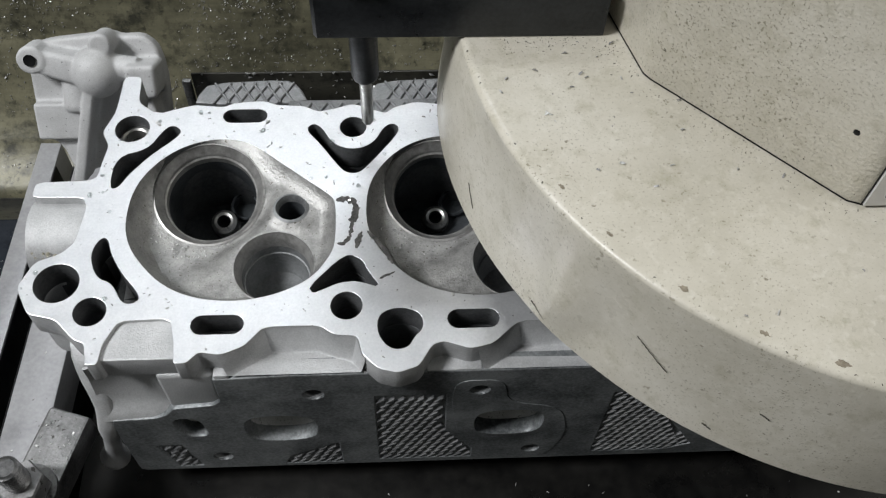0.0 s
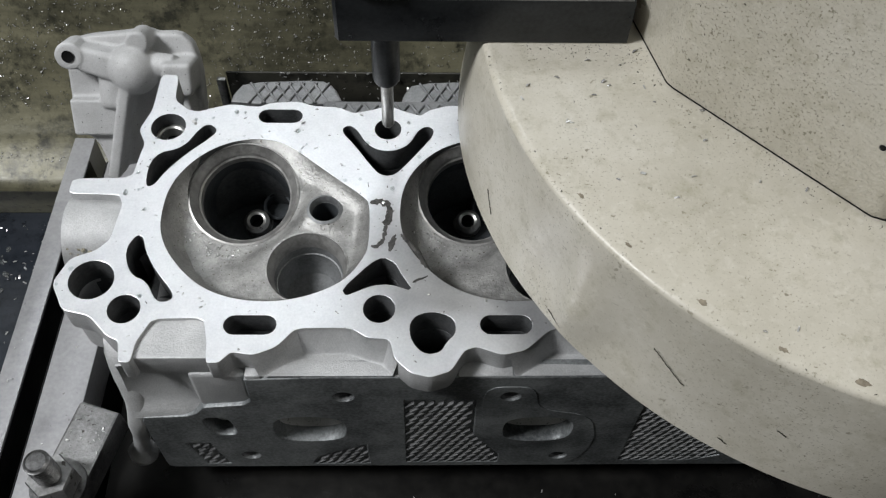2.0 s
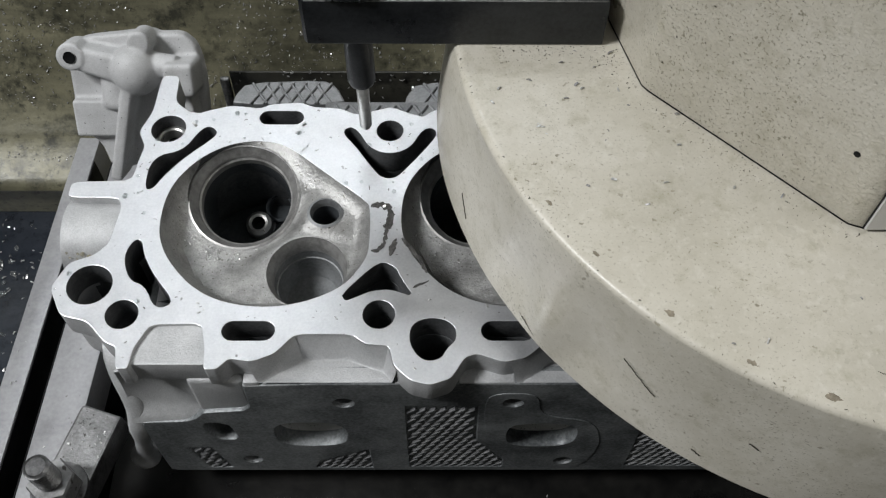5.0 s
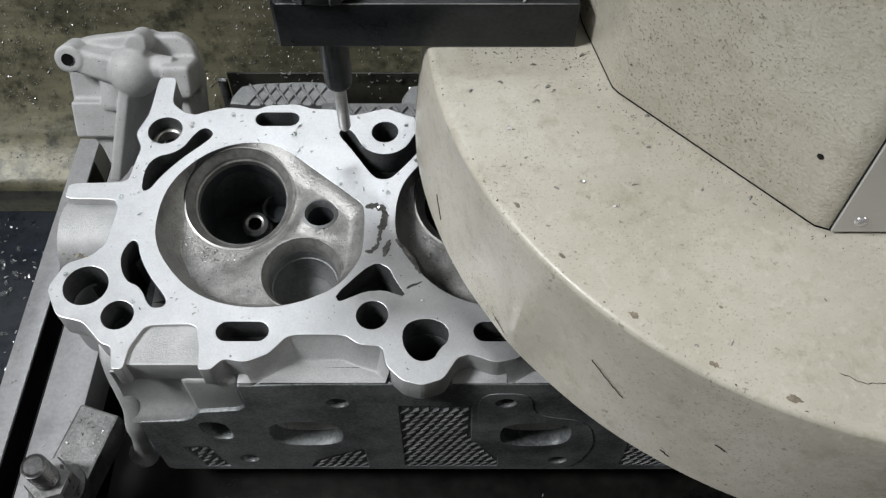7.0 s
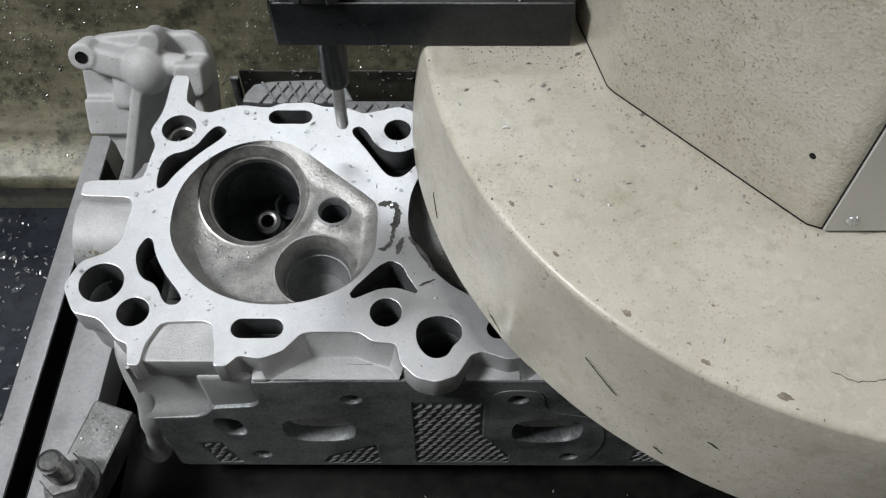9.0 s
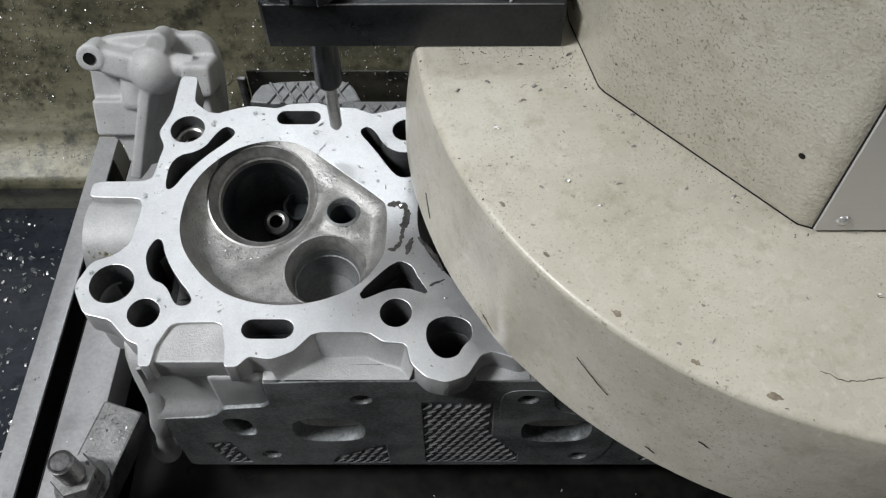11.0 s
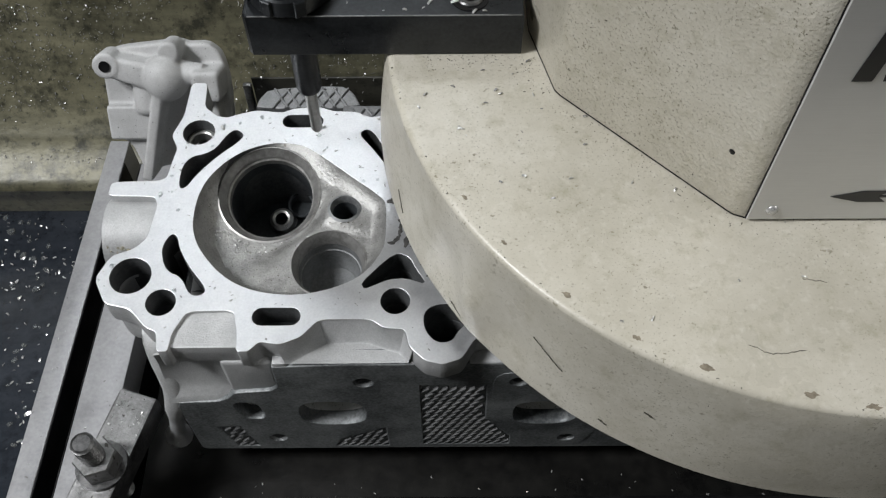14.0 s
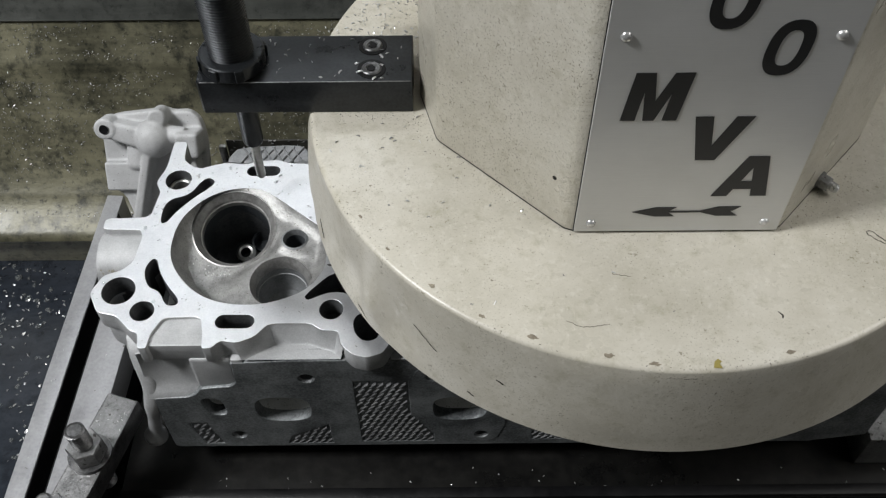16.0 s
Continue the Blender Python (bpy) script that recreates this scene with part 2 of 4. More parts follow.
def extruded(name, loops, z0, z1, materials, worn=0.0005, top=None):
    """A flat shape with holes, from z0 to z1, with worn edges; faces that look up take the second material."""
    cu = bpy.data.curves.new(name, "CURVE")
    cu.dimensions, cu.fill_mode = "2D", "BOTH"
    cu.extrude, cu.bevel_depth, cu.bevel_resolution, cu.offset = (z1 - z0) / 2 - worn, worn, 1, -worn
    for loop in loops:
        sp = cu.splines.new("POLY")
        sp.points.add(len(loop) - 1)
        for p, (x, y) in zip(sp.points, loop):
            p.co = (x, y, 0, 1)
        sp.use_cyclic_u = True
    ob = new(name, cu)
    bpy.context.view_layer.update()
    me = bpy.data.meshes.new_from_object(ob.evaluated_get(bpy.context.evaluated_depsgraph_get()))
    bpy.data.objects.remove(ob)
    bpy.data.curves.remove(cu)
    me.transform(Matrix.Translation((0, 0, (z0 + z1) / 2)))
    me.materials.clear()
    for m in materials:
        me.materials.append(m)
    if len(materials) > 1:
        for f in me.polygons:
            f.material_index = 1 if f.normal.z > 0.9 and f.center.z > z1 - 0.001 else 0
    else:
        for f in me.polygons:
            f.material_index = 0
    me.shade_smooth()
    me.set_sharp_from_angle(angle=radians(32))
    return me


UPRIGHT = Matrix.Rotation(radians(90), 4, "X")     # flat shape to upright: (x, y, z) goes to (x, -z, y)


def standing(name, loops, y_front, y_back, materials, worn=0.0005):
    me = extruded(name, loops, -y_back, -y_front, materials, worn)
    me.transform(UPRIGHT)
    return me


def lathe(profile, n=32, m=None):
    """A turned shape about z from (radius, height) pairs, from the top down."""
    bm = bmesh.new()
    rows = []
    for r, z in profile:
        if r < 1e-6:
            rows.append([bm.verts.new((0, 0, z))])
        else:
            rows.append([bm.verts.new((r * math.cos(2 * math.pi * i / n), r * math.sin(2 * math.pi * i / n), z)) for i in range(n)])
    for a, b in zip(rows, rows[1:]):
        for i in range(n):
            j = (i + 1) % n
            if len(a) == 1:
                bm.faces.new((a[0], b[i], b[j]))
            elif len(b) == 1:
                bm.faces.new((a[i], b[0], a[j]))
            else:
                bm.faces.new((a[i], b[i], b[j], a[j]))
    bmesh.ops.recalc_face_normals(bm, faces=bm.faces)
    if m is not None:
        bm.transform(m)
    return bm


def block(x0, x1, y0, y1, z0, z1, worn=0.001, segments=2, m=None):
    bm = bmesh.new()
    bmesh.ops.create_cube(bm, size=1)
    bm.transform(Matrix.LocRotScale(((x0 + x1) / 2, (y0 + y1) / 2, (z0 + z1) / 2), None, (x1 - x0, y1 - y0, z1 - z0)))
    if worn:
        bmesh.ops.bevel(bm, geom=bm.edges[:], offset=worn, segments=segments, affect="EDGES", profile=0.5)
    if m is not None:
        bm.transform(m)
    return bm


def join(bm, other, m=None):
    """Adds another bmesh to bm."""
    if m is not None:
        other.transform(m)
    me = bpy.data.meshes.new("joined")
    other.to_mesh(me)
    other.free()
    bm.from_mesh(me)
    bpy.data.meshes.remove(me)
    return bm


def inside(p, loop):
    x, y = p
    hit = False
    for (ax, ay), (bx, by) in zip(loop, loop[1:] + loop[:1]):
        if (ay > y) != (by > y) and x < (bx - ax) * (y - ay) / (by - ay) + ax:
            hit = not hit
    return hit


def edge_distance(p, loop):
    best = 1e9
    for (ax, ay), (bx, by) in zip(loop, loop[1:] + loop[:1]):
        dx, dy = bx - ax, by - ay
        t = max(0, min(1, ((p[0] - ax) * dx + (p[1] - ay) * dy) / (dx * dx + dy * dy + 1e-15)))
        best = min(best, math.hypot(p[0] - ax - t * dx, p[1] - ay - t * dy))
    return best


# ---- workshop ----
tagged(part("floor", block(-3, 3, -3, 3, -1.15, -1.05, 0), CONCRETE), "grey concrete workshop floor", "floor", kind="structure")
tagged(part("ceiling", block(-3, 3, -3, 3, 2.0, 2.1, 0), ROOM), "pale plastered workshop ceiling", "ceiling", kind="structure")
for wall_name, box in (("wall_north", (-3, 3, 3, 3.1)), ("wall_south", (-3, 3, -3.1, -3)), ("wall_west", (-3.1, -3, -3, 3)), ("wall_east", (3, 3.1, -3, 3))):
    tagged(part(wall_name, block(box[0], box[1], box[2], box[3], -1.05, 2.0, 0), WALLS), "grey painted workshop wall", "wall", kind="structure")


# ---- machine tray behind and beside the work ----
def swept(profile, x0, x1, n=12, thick=0.004):
    """A pressed sheet: a profile in y and z drawn along x, with thickness."""
    bm = bmesh.new()
    rows = []
    for i in range(n + 1):
        x = x0 + (x1 - x0) * i / n
        rows.append([bm.verts.new((x, y, z)) for y, z in profile])
    for a, b in zip(rows, rows[1:]):
        for k in range(len(profile) - 1):
            bm.faces.new((a[k], b[k], b[k + 1], a[k + 1]))
    bmesh.ops.recalc_face_normals(bm, faces=bm.faces)
    bmesh.ops.solidify(bm, geom=bm.faces[:], thickness=thick)
    return bm


WALL_BEND = [(0.189, -0.199), (0.188, -0.172), (0.1825, -0.1670), (0.1805, -0.1640), (0.182, -0.1605), (0.186, -0.1575), (0.196, -0.1530), (0.204, -0.1480), (0.209, -0.1430), (0.2115, -0.1400),
             (0.2165, -0.1365), (0.228, -0.118), (0.252, -0.072), (0.2585, -0.058), (0.259, -0.054), (0.262, -0.050), (0.2745, -0.0235)]
UPPER_BEND = [(0.2735, -0.0232), (0.2725, -0.0215), (0.2735, -0.0200), (0.2800, -0.0060), (0.2806, -0.0045), (0.30, 0.036), (0.38, 0.20)]


def build_tray():
    tray = tagged(thing("coolant_tray", "oily olive steel coolant tray with a rounded ridge and wet floor", "machine tray"), kind="structure")
    part("tray_floor", block(-0.9, 0.9, -0.6, 0.1895, -0.205, -0.199, 0.001), WETFLOOR, tray, "wet blue-black steel floor")
    bend = WALL_BEND
    part("back_wall", swept(bend, -0.9, 0.9, 40, -0.003), OILWALL, tray, "oily olive-brown painted steel wall")
    part("upper_wall", swept(UPPER_BEND, -0.9, 0.9, 40, -0.003), UPPERWALL, tray, "oily grey-black upper steel strip with a pressed step")
    part("front_wall", block(-0.9, 0.9, -0.62, -0.60, -0.21, 0.0, 0.002), OILWALL, tray)
    part("tray_stand", block(-0.85, 0.85, -0.55, 0.3, -1.05, -0.207, 0.01), OILWALL, tray)
    return tray


build_tray()


# ---- fixture: slotted bar, table plate and clamp ----
def build_rail():
    rail = thing("slotted_fixture_bar", "ground steel fixture bar with a black open slot", "fixture bar")
    turn = Matrix.Translation((-0.077, 0.06, 0)) @ Matrix.Rotation(radians(-2.2), 4, "Z") @ Matrix.Translation((0.077, -0.06, 0))
    part("bar_side", block(-0.0892, -0.0772, -0.36, 0.172, -0.125, -0.1005, 0.0008, 2, turn), RAILSTEEL, rail)
    part("bar_side", block(-0.0663, -0.0447, -0.36, 0.155, -0.125, -0.1005, 0.0008, 2, turn), RAILSTEEL, rail)
    # Thin plates and bottom, coloured black for the shade inside the slot.
    part("slot_shade_plate", block(-0.0771, -0.0765, -0.36, 0.155, -0.1218, -0.1008, 0.0001, 1, turn), DARKGAP, rail, "thin black plate for the shade in the slot")
    part("slot_shade_plate", block(-0.0670, -0.0664, -0.36, 0.155, -0.1218, -0.1008, 0.0001, 1, turn), DARKGAP, rail, "thin black plate for the shade in the slot")
    part("slot_bottom", block(-0.0888, -0.0450, -0.36, 0.155, -0.198, -0.1220, 0.001, 2, turn), DARKGAP, rail, "slot bottom coloured black for its shade")
    return rail


def build_table():
    table = thing("support_table", "oily black steel table under the cylinder head", "machine table")
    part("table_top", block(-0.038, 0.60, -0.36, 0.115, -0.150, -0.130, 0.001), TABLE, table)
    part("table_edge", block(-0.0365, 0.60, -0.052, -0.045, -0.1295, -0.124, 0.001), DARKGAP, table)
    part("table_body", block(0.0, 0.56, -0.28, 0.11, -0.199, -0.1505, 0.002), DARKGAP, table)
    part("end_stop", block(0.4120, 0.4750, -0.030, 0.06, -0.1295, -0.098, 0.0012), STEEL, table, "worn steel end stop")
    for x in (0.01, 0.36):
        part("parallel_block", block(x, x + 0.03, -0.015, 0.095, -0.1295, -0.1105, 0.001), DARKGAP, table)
    return table


def thread(r, pitch, z0, z1, cap=True):
    """Profile of a threaded rod from z1 down to z0."""
    prof = [(0, z1), (r * 0.72, z1), (r * 0.9, z1 - 0.0008)] if cap else []
    z = z1 - 0.001
    while z - pitch > z0:
        prof += [(r, z), (r, z - pitch * 0.15), (r - pitch * 0.6, z - pitch * 0.5), (r - pitch * 0.6, z - pitch * 0.62), (r, z - pitch * 0.98)]
        z -= pitch
    return prof + [(r * 0.9, z0)]


def hexagon(across, z0, z1):
    r = across / 2 / math.cos(math.pi / 6)
    bm = bmesh.new()
    rows = []
    for scale, z in ((0.93, z1), (1, z1 - 0.0012), (1, z0 + 0.0004), (0.97, z0)):
        rows.append([bm.verts.new((scale * r * math.cos(math.pi * i / 3 + 0.3), scale * r * math.sin(math.pi * i / 3 + 0.3), z)) for i in range(6)])
    for a, b in zip(rows, rows[1:]):
        for i in range(6):
            bm.faces.new((a[i], b[i], b[(i + 1) % 6], a[(i + 1) % 6]))
    bm.faces.new(rows[0])
    bm.faces.new(rows[-1][::-1])
    bmesh.ops.recalc_face_normals(bm, faces=bm.faces)
    return bm


def build_clamp():
    clamp = thing("hold_down_clamp", "worn steel clamp bar with stud and nut on the casting", "clamp")
    lean = Matrix.Translation((-0.0412, -0.0435, -0.080)) @ Matrix.Rotation(radians(-15.5), 4, "Z")
    outline = [(-0.0100, 0.0385), (-0.0085, 0.0395), (0.0100, 0.0385), (0.0105, -0.075), (-0.0105, -0.075)]
    # Sides in darker steel for their shade and oil, top in worn steel.
    part("clamp_bar", extruded("clamp_bar", [outline], -0.017, 0.0, [STUDSTEEL, STEEL], 0.0012), None, clamp, at=lean)
    stud = part("stud", lathe(thread(0.0055, 0.0018, -0.115, -0.0495), 24), STUDSTEEL, clamp, "threaded steel stud", pose(-0.0412, -0.0435, 0))
    part("nut", finish(hexagon(0.0178, -0.0775, -0.066), "nut", STEEL, False), None, stud)
    part("washer", lathe([(0.006, -0.0775), (0.0122, -0.0775), (0.0124, -0.0798), (0.006, -0.0798)], 32), STUDSTEEL, stud)
    low = part("stud", lathe(thread(0.0050, 0.0014, -0.115, -0.060), 24), STUDSTEEL, clamp, "threaded steel stud", pose(-0.0525, -0.0790, 0))
    part("nut", finish(hexagon(0.017, -0.0798, -0.071), "nut", STEEL, False), None, low)
    return clamp


def build_rear_sheet():
    bar = thing("rear_dark_sheet", "thin dark sheet for the shaded zone behind the cylinder head", "fixture bar")
    # Thin dark sheet added where the wall behind the head lies in shade.
    part("sheet_body", block(0.013, 0.50, 0.168, 0.1695, -0.1985, -0.042, 0.0005), DARKSHEET, bar)
    part("wedge", block(0.0075, 0.0125, 0.166, 0.1695, -0.1985, -0.046, 0.001), STEEL, bar, "small worn steel wedge")


build_rear_sheet()
build_rail()
build_table()
build_clamp()

# ---- cylinder head ----
PITCH = 0.1
LEFT_END = mm([(21, 105), (16, 103), (11, 104), (4.2, 110), (3.7, 125.5), (-4.4, 126), (-5.2, 104), (-9.4, 92), (-5.5, 84), (-6.5, 77.5), (-8, 65), (-33, 64.4), (-33.3, 56.2), (-11.8, 55.8),
               (-9.6, 51), (-11.3, 33), (-16, 27.5), (-25.7, 23.5), (-30.5, 12), (-24, -0.5), (-13, -3), (-4.4, -12.1), (0.2, -14), (1.8, -23.2), (6.5, -23.2), (7.2, -14.6), (12, -4.5), (31.5, -4),
               (34.1, -14.7), (34.8, -23.5), (39.7, -23.5), (44, -19), (52.6, -20.4), (61, -17)])
FRONT_UNIT = mm([(68, -8.7), (89.5, -8.7), (95.5, -13), (104.3, -13.6), (106.3, -22), (112.5, -28), (120, -30), (128, -27.3), (133.3, -18.6), (138, -17), (148, -20.6), (157, -18.6)])
BACK_UNIT = mm([(120.5, 104.5), (116.4, 101), (110.4, 103.2), (101.8, 107), (92.5, 104), (86, 102.4), (79, 106), (67.5, 106.7), (61, 109.4), (48, 108.5), (42.7, 106), (30, 107.6)])
CHAMBER_LOOP = mm([(7.6, 45), (8.7, 59), (14, 70.5), (24, 81), (37, 86.6), (50, 86.6), (58.5, 83), (75, 69), (92, 55), (94.8, 51), (95, 30), (92.5, 23), (85.6, 13), (74, 6.8), (62, 3.7), (49.6, 3.4), (36, 6.3), (24.5, 13), (14, 25), (9, 35)])
Y_UPPER = mm([(80.5, 92), (84, 95.5), (88, 92.5), (92, 84.5), (97, 81), (102, 80), (107, 81), (112, 84.7), (115.5, 92.5), (120, 95), (123, 91.5), (119, 84.5), (108, 70), (104.5, 66.6), (99.5, 66.6), (96, 70), (87, 84)])
Y_LOWER = mm([(85, 9), (86.5, 6), (91, 8), (97, 10.8), (104, 11.4), (113.5, 8), (108.5, 16), (106, 21.5), (101, 24.2), (96, 21.2)])
WATER_LEFT = mm([(-1.2, 35), (-4.3, 27), (-0.2, 15.6), (7, 13), (11.8, 3.2), (17.4, 3.4), (18.5, 7), (10, 17), (4, 27), (2, 34.5)])
WATER_BACK = mm([(-1.8, 60.5), (-1.2, 78), (12, 81.5), (17, 92), (21, 95.8), (25.5, 92.5), (24, 88.5), (14, 79), (5.5, 68), (2, 60.5)])


def deck_outline(cylinders):
    out = list(LEFT_END)
    for k in range(cylinders - 1):
        out += shift(FRONT_UNIT, k * PITCH)
    end = (cylinders - 1) * PITCH
    out += shift(mm([(68, -8.7), (90, -8.7), (112, -4), (112, 101), (96, 104)]), end)
    for k in range(cylinders - 2, -1, -1):
        out += shift(BACK_UNIT, k * PITCH)
    return soften(out, 3, 0.13)


def deck_holes(cylinders):
    holes = [ring(-0.0152, 0.0134, 0.0090), ring(0, 0, 0.0064), ring(0.0035, 0.0938, 0.0076), soften(WATER_LEFT), soften(WATER_BACK)]
    for k in range(cylinders):
        dx = k * PITCH
        holes += [stadium(0.0397 + dx, 0.0602 + dx, -0.0072, 0.0042), stadium(0.0432 + dx, 0.0629 + dx, 0.1004, 0.0039), shift(soften(CHAMBER_LOOP), dx)]
        if k < cylinders - 1:
            holes += [ring(0.1018 + dx, 0.0929, 0.0059), ring(0.1 + dx, 0, 0.0063), shift(soften(Y_UPPER), dx), shift(soften(Y_LOWER, 1, 0.2), dx)]
            holes.append(soften(shift(mm([(112.5, -4), (121, -1), (129.5, -4), (130.3, -11), (126.5, -14.5), (124, -19.5), (117, -20), (112, -13)]), dx)))
    return holes


INTAKE = (0.0390, 0.0625, -0.0080, 0.0240, 15.0)      # x, y, z, radius, tilt of the valve axis
EXHAUST = (0.0690, 0.0250, -0.0095, 0.0172, 3.0)
PLUG = (0.0752, 0.0522, -0.0055, 0.0064, 0.0)


def chamber_surface():
    """The combustion chamber's floor: valve and plug planes blended, rising to the deck at the rim."""
    from mathutils.geometry import delaunay_2d_cdt
    rim = soften(CHAMBER_LOOP)
    valves = (INTAKE, EXHAUST, PLUG)

    def off(v, x, y):
        tilt = math.cos(radians(v[4]))
        return math.hypot(x - v[0], (y - v[1]) / tilt) - v[3]

    def depth(x, y):
        top = total = 0.0
        for v in valves:
            w = 1 / (max(off(v, x, y), 0.0) ** 2 + 2e-8)
            top += w * (v[2] + math.tan(radians(v[4])) * (y - v[1]))
            total += w
        rise = min(1.0, edge_distance((x, y), rim) / 0.0065)
        near = min(1.0, max(0.0, min(off(v, x, y) for v in valves)) / 0.002)
        rise = rise ** 0.6
        return (top / total) * (rise * near + (1 - near) * max(rise, 0.75))

    pts = [Vector(p) for p in rim]
    edges = [(i, (i + 1) % len(rim)) for i in range(len(rim))]
    for v in valves:
        n, start = 36, len(pts)
        tilt = math.cos(radians(v[4]))
        pts += [Vector((v[0] + v[3] * math.cos(2 * math.pi * i / n), v[1] + v[3] * tilt * math.sin(2 * math.pi * i / n))) for i in range(n)]
        edges += [(start + i, start + (i + 1) % n) for i in range(n)]
    step = 0.0018
    for i in range(56):
        for j in range(56):
            p = (0.004 + i * step + (j % 2) * step / 2, 0.0 + j * step)
            if inside(p, rim) and edge_distance(p, rim) > 0.0008 and min(off(v, *p) for v in valves) > 0.0009:
                pts.append(Vector(p))
    co, _, faces, *_ = delaunay_2d_cdt(pts, edges, [], 0, 1e-6)
    bm = bmesh.new()
    vs = [bm.verts.new((p.x, p.y, -0.0002 if edge_distance(p, rim) < 1e-5 else depth(p.x, p.y))) for p in co]
    for f in faces:
        c = sum((co[i] for i in f), Vector((0, 0))) / 3
        if inside(c, rim) and min(off(v, *c) for v in valves) > -1e-5:
            bm.faces.new([vs[i] for i in f])
    bmesh.ops.recalc_face_normals(bm, faces=bm.faces)
    if sum(f.normal.z for f in bm.faces) < 0:
        bmesh.ops.reverse_faces(bm, faces=bm.faces[:])
    return bm


def axis_of(v):
    return Matrix.Translation((v[0], v[1], v[2])) @ Matrix.Rotation(radians(v[4]), 4, "X")


def build_chamber_parts(head):
    surface = finish(chamber_surface(), "chamber", CHAMBER)
    r = INTAKE[3]
    seat_in = finish(lathe([(r + 0.0003, 0.0003), (r - 0.0006, 0.0005), (r - 0.0011, -0.0010), (r - 0.0030, -0.0032), (r - 0.0036, -0.0050), (r - 0.0044, -0.0056), (r - 0.0046, -0.009)], 56, axis_of(INTAKE)), "seat", SEAT)
    # The bowl's near-black stands for the shade in the throat.
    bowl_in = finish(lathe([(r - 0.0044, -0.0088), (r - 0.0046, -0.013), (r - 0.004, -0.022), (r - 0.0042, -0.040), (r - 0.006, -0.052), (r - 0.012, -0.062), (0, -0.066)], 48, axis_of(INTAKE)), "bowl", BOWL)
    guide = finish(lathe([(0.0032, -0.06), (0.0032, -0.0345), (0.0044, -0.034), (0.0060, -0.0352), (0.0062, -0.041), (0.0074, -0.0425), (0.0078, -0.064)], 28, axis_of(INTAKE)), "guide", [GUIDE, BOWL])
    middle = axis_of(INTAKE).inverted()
    # Guide bore and boss base darkened for the shade at that depth.
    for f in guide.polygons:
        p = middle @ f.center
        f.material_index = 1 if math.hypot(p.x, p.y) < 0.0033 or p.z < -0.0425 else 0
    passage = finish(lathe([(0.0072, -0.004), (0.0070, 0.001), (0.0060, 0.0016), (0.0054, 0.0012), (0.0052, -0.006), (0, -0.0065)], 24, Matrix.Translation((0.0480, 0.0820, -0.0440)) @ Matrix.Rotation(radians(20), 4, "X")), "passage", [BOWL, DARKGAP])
    # The passage mouth is blackened for its shade.
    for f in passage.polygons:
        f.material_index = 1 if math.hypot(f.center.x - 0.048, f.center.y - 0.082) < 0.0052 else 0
    q = EXHAUST[3]
    seat_ex = finish(lathe([(q + 0.0003, 0.0003), (q - 0.0005, 0.0004), (q - 0.001, -0.0012), (q - 0.0022, -0.003), (q - 0.0026, -0.008)], 48, axis_of(EXHAUST)), "seat", SEAT)
    bowl_ex = finish(lathe([(q - 0.0026, -0.0078), (q - 0.0030, -0.0120), (q - 0.0036, -0.0122), (q - 0.0038, -0.0200), (q - 0.006, -0.0245), (0, -0.0255)], 40, axis_of(EXHAUST)), "bowl", PORTLIGHT)
    p = PLUG[3]
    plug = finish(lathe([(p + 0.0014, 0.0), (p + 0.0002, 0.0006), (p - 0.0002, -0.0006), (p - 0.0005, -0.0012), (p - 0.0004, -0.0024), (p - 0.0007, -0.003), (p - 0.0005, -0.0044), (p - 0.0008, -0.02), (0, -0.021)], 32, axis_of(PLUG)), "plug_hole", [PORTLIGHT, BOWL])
    # Lower plug bore darkened for the shade inside it.
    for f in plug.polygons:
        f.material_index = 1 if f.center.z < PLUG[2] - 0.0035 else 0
    for k in range(4):
        at = Matrix.Translation((k * PITCH, 0, 0))
        chamber = part("combustion_chamber", surface, None, head, "sooty dished combustion chamber", at)
        for nm, me, lb in (("intake_valve_seat", seat_in, "worn brownish steel seat ring"), ("intake_bowl", bowl_in, "port bowl coloured near black for its shade"), ("valve_guide", guide, "bright steel guide tube"), ("side_passage", passage, ""),
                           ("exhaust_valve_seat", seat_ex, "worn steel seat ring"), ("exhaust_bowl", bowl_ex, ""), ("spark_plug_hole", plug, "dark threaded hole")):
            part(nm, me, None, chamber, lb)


def diamond_field(loop, dx, dz, high, y):
    """Rows of short slanted ridges over an upright panel."""
    bm = bmesh.new()
    xs, zs = [p[0] for p in loop], [p[1] for p in loop]
    rows = int((max(zs) - min(zs)) / dz) + 1
    for j in range(rows):
        for i in range(int((max(xs) - min(xs)) / dx) + 2):
            x, z = min(xs) + (i + (j % 2) / 2) * dx, min(zs) + (j + 0.5) * dz
            if not inside((x, z), loop) or edge_distance((x, z), loop) < dx * 0.35:
                continue
            along, across = Vector((dx * 0.56, 0, dz * 0.50)), Vector((-dx * 0.11, 0, dz * 0.19))
            c = Vector((x, y, z))
            low = [bm.verts.new(c + along * a + across * b) for a, b in ((-1, -1), (1, -1), (1, 1), (-1, 1))]
            top = [bm.verts.new(c + along * a * 0.8 + across * b * 0.35 + Vector((0, -high, 0))) for a, b in ((-1, -1), (1, -1), (1, 1), (-1, 1))]
            bm.faces.new(top)
            for k in range(4):
                bm.faces.new((low[k], low[(k + 1) % 4], top[(k + 1) % 4], top[k]))
    bmesh.ops.recalc_face_normals(bm, faces=bm.faces)
    return bm


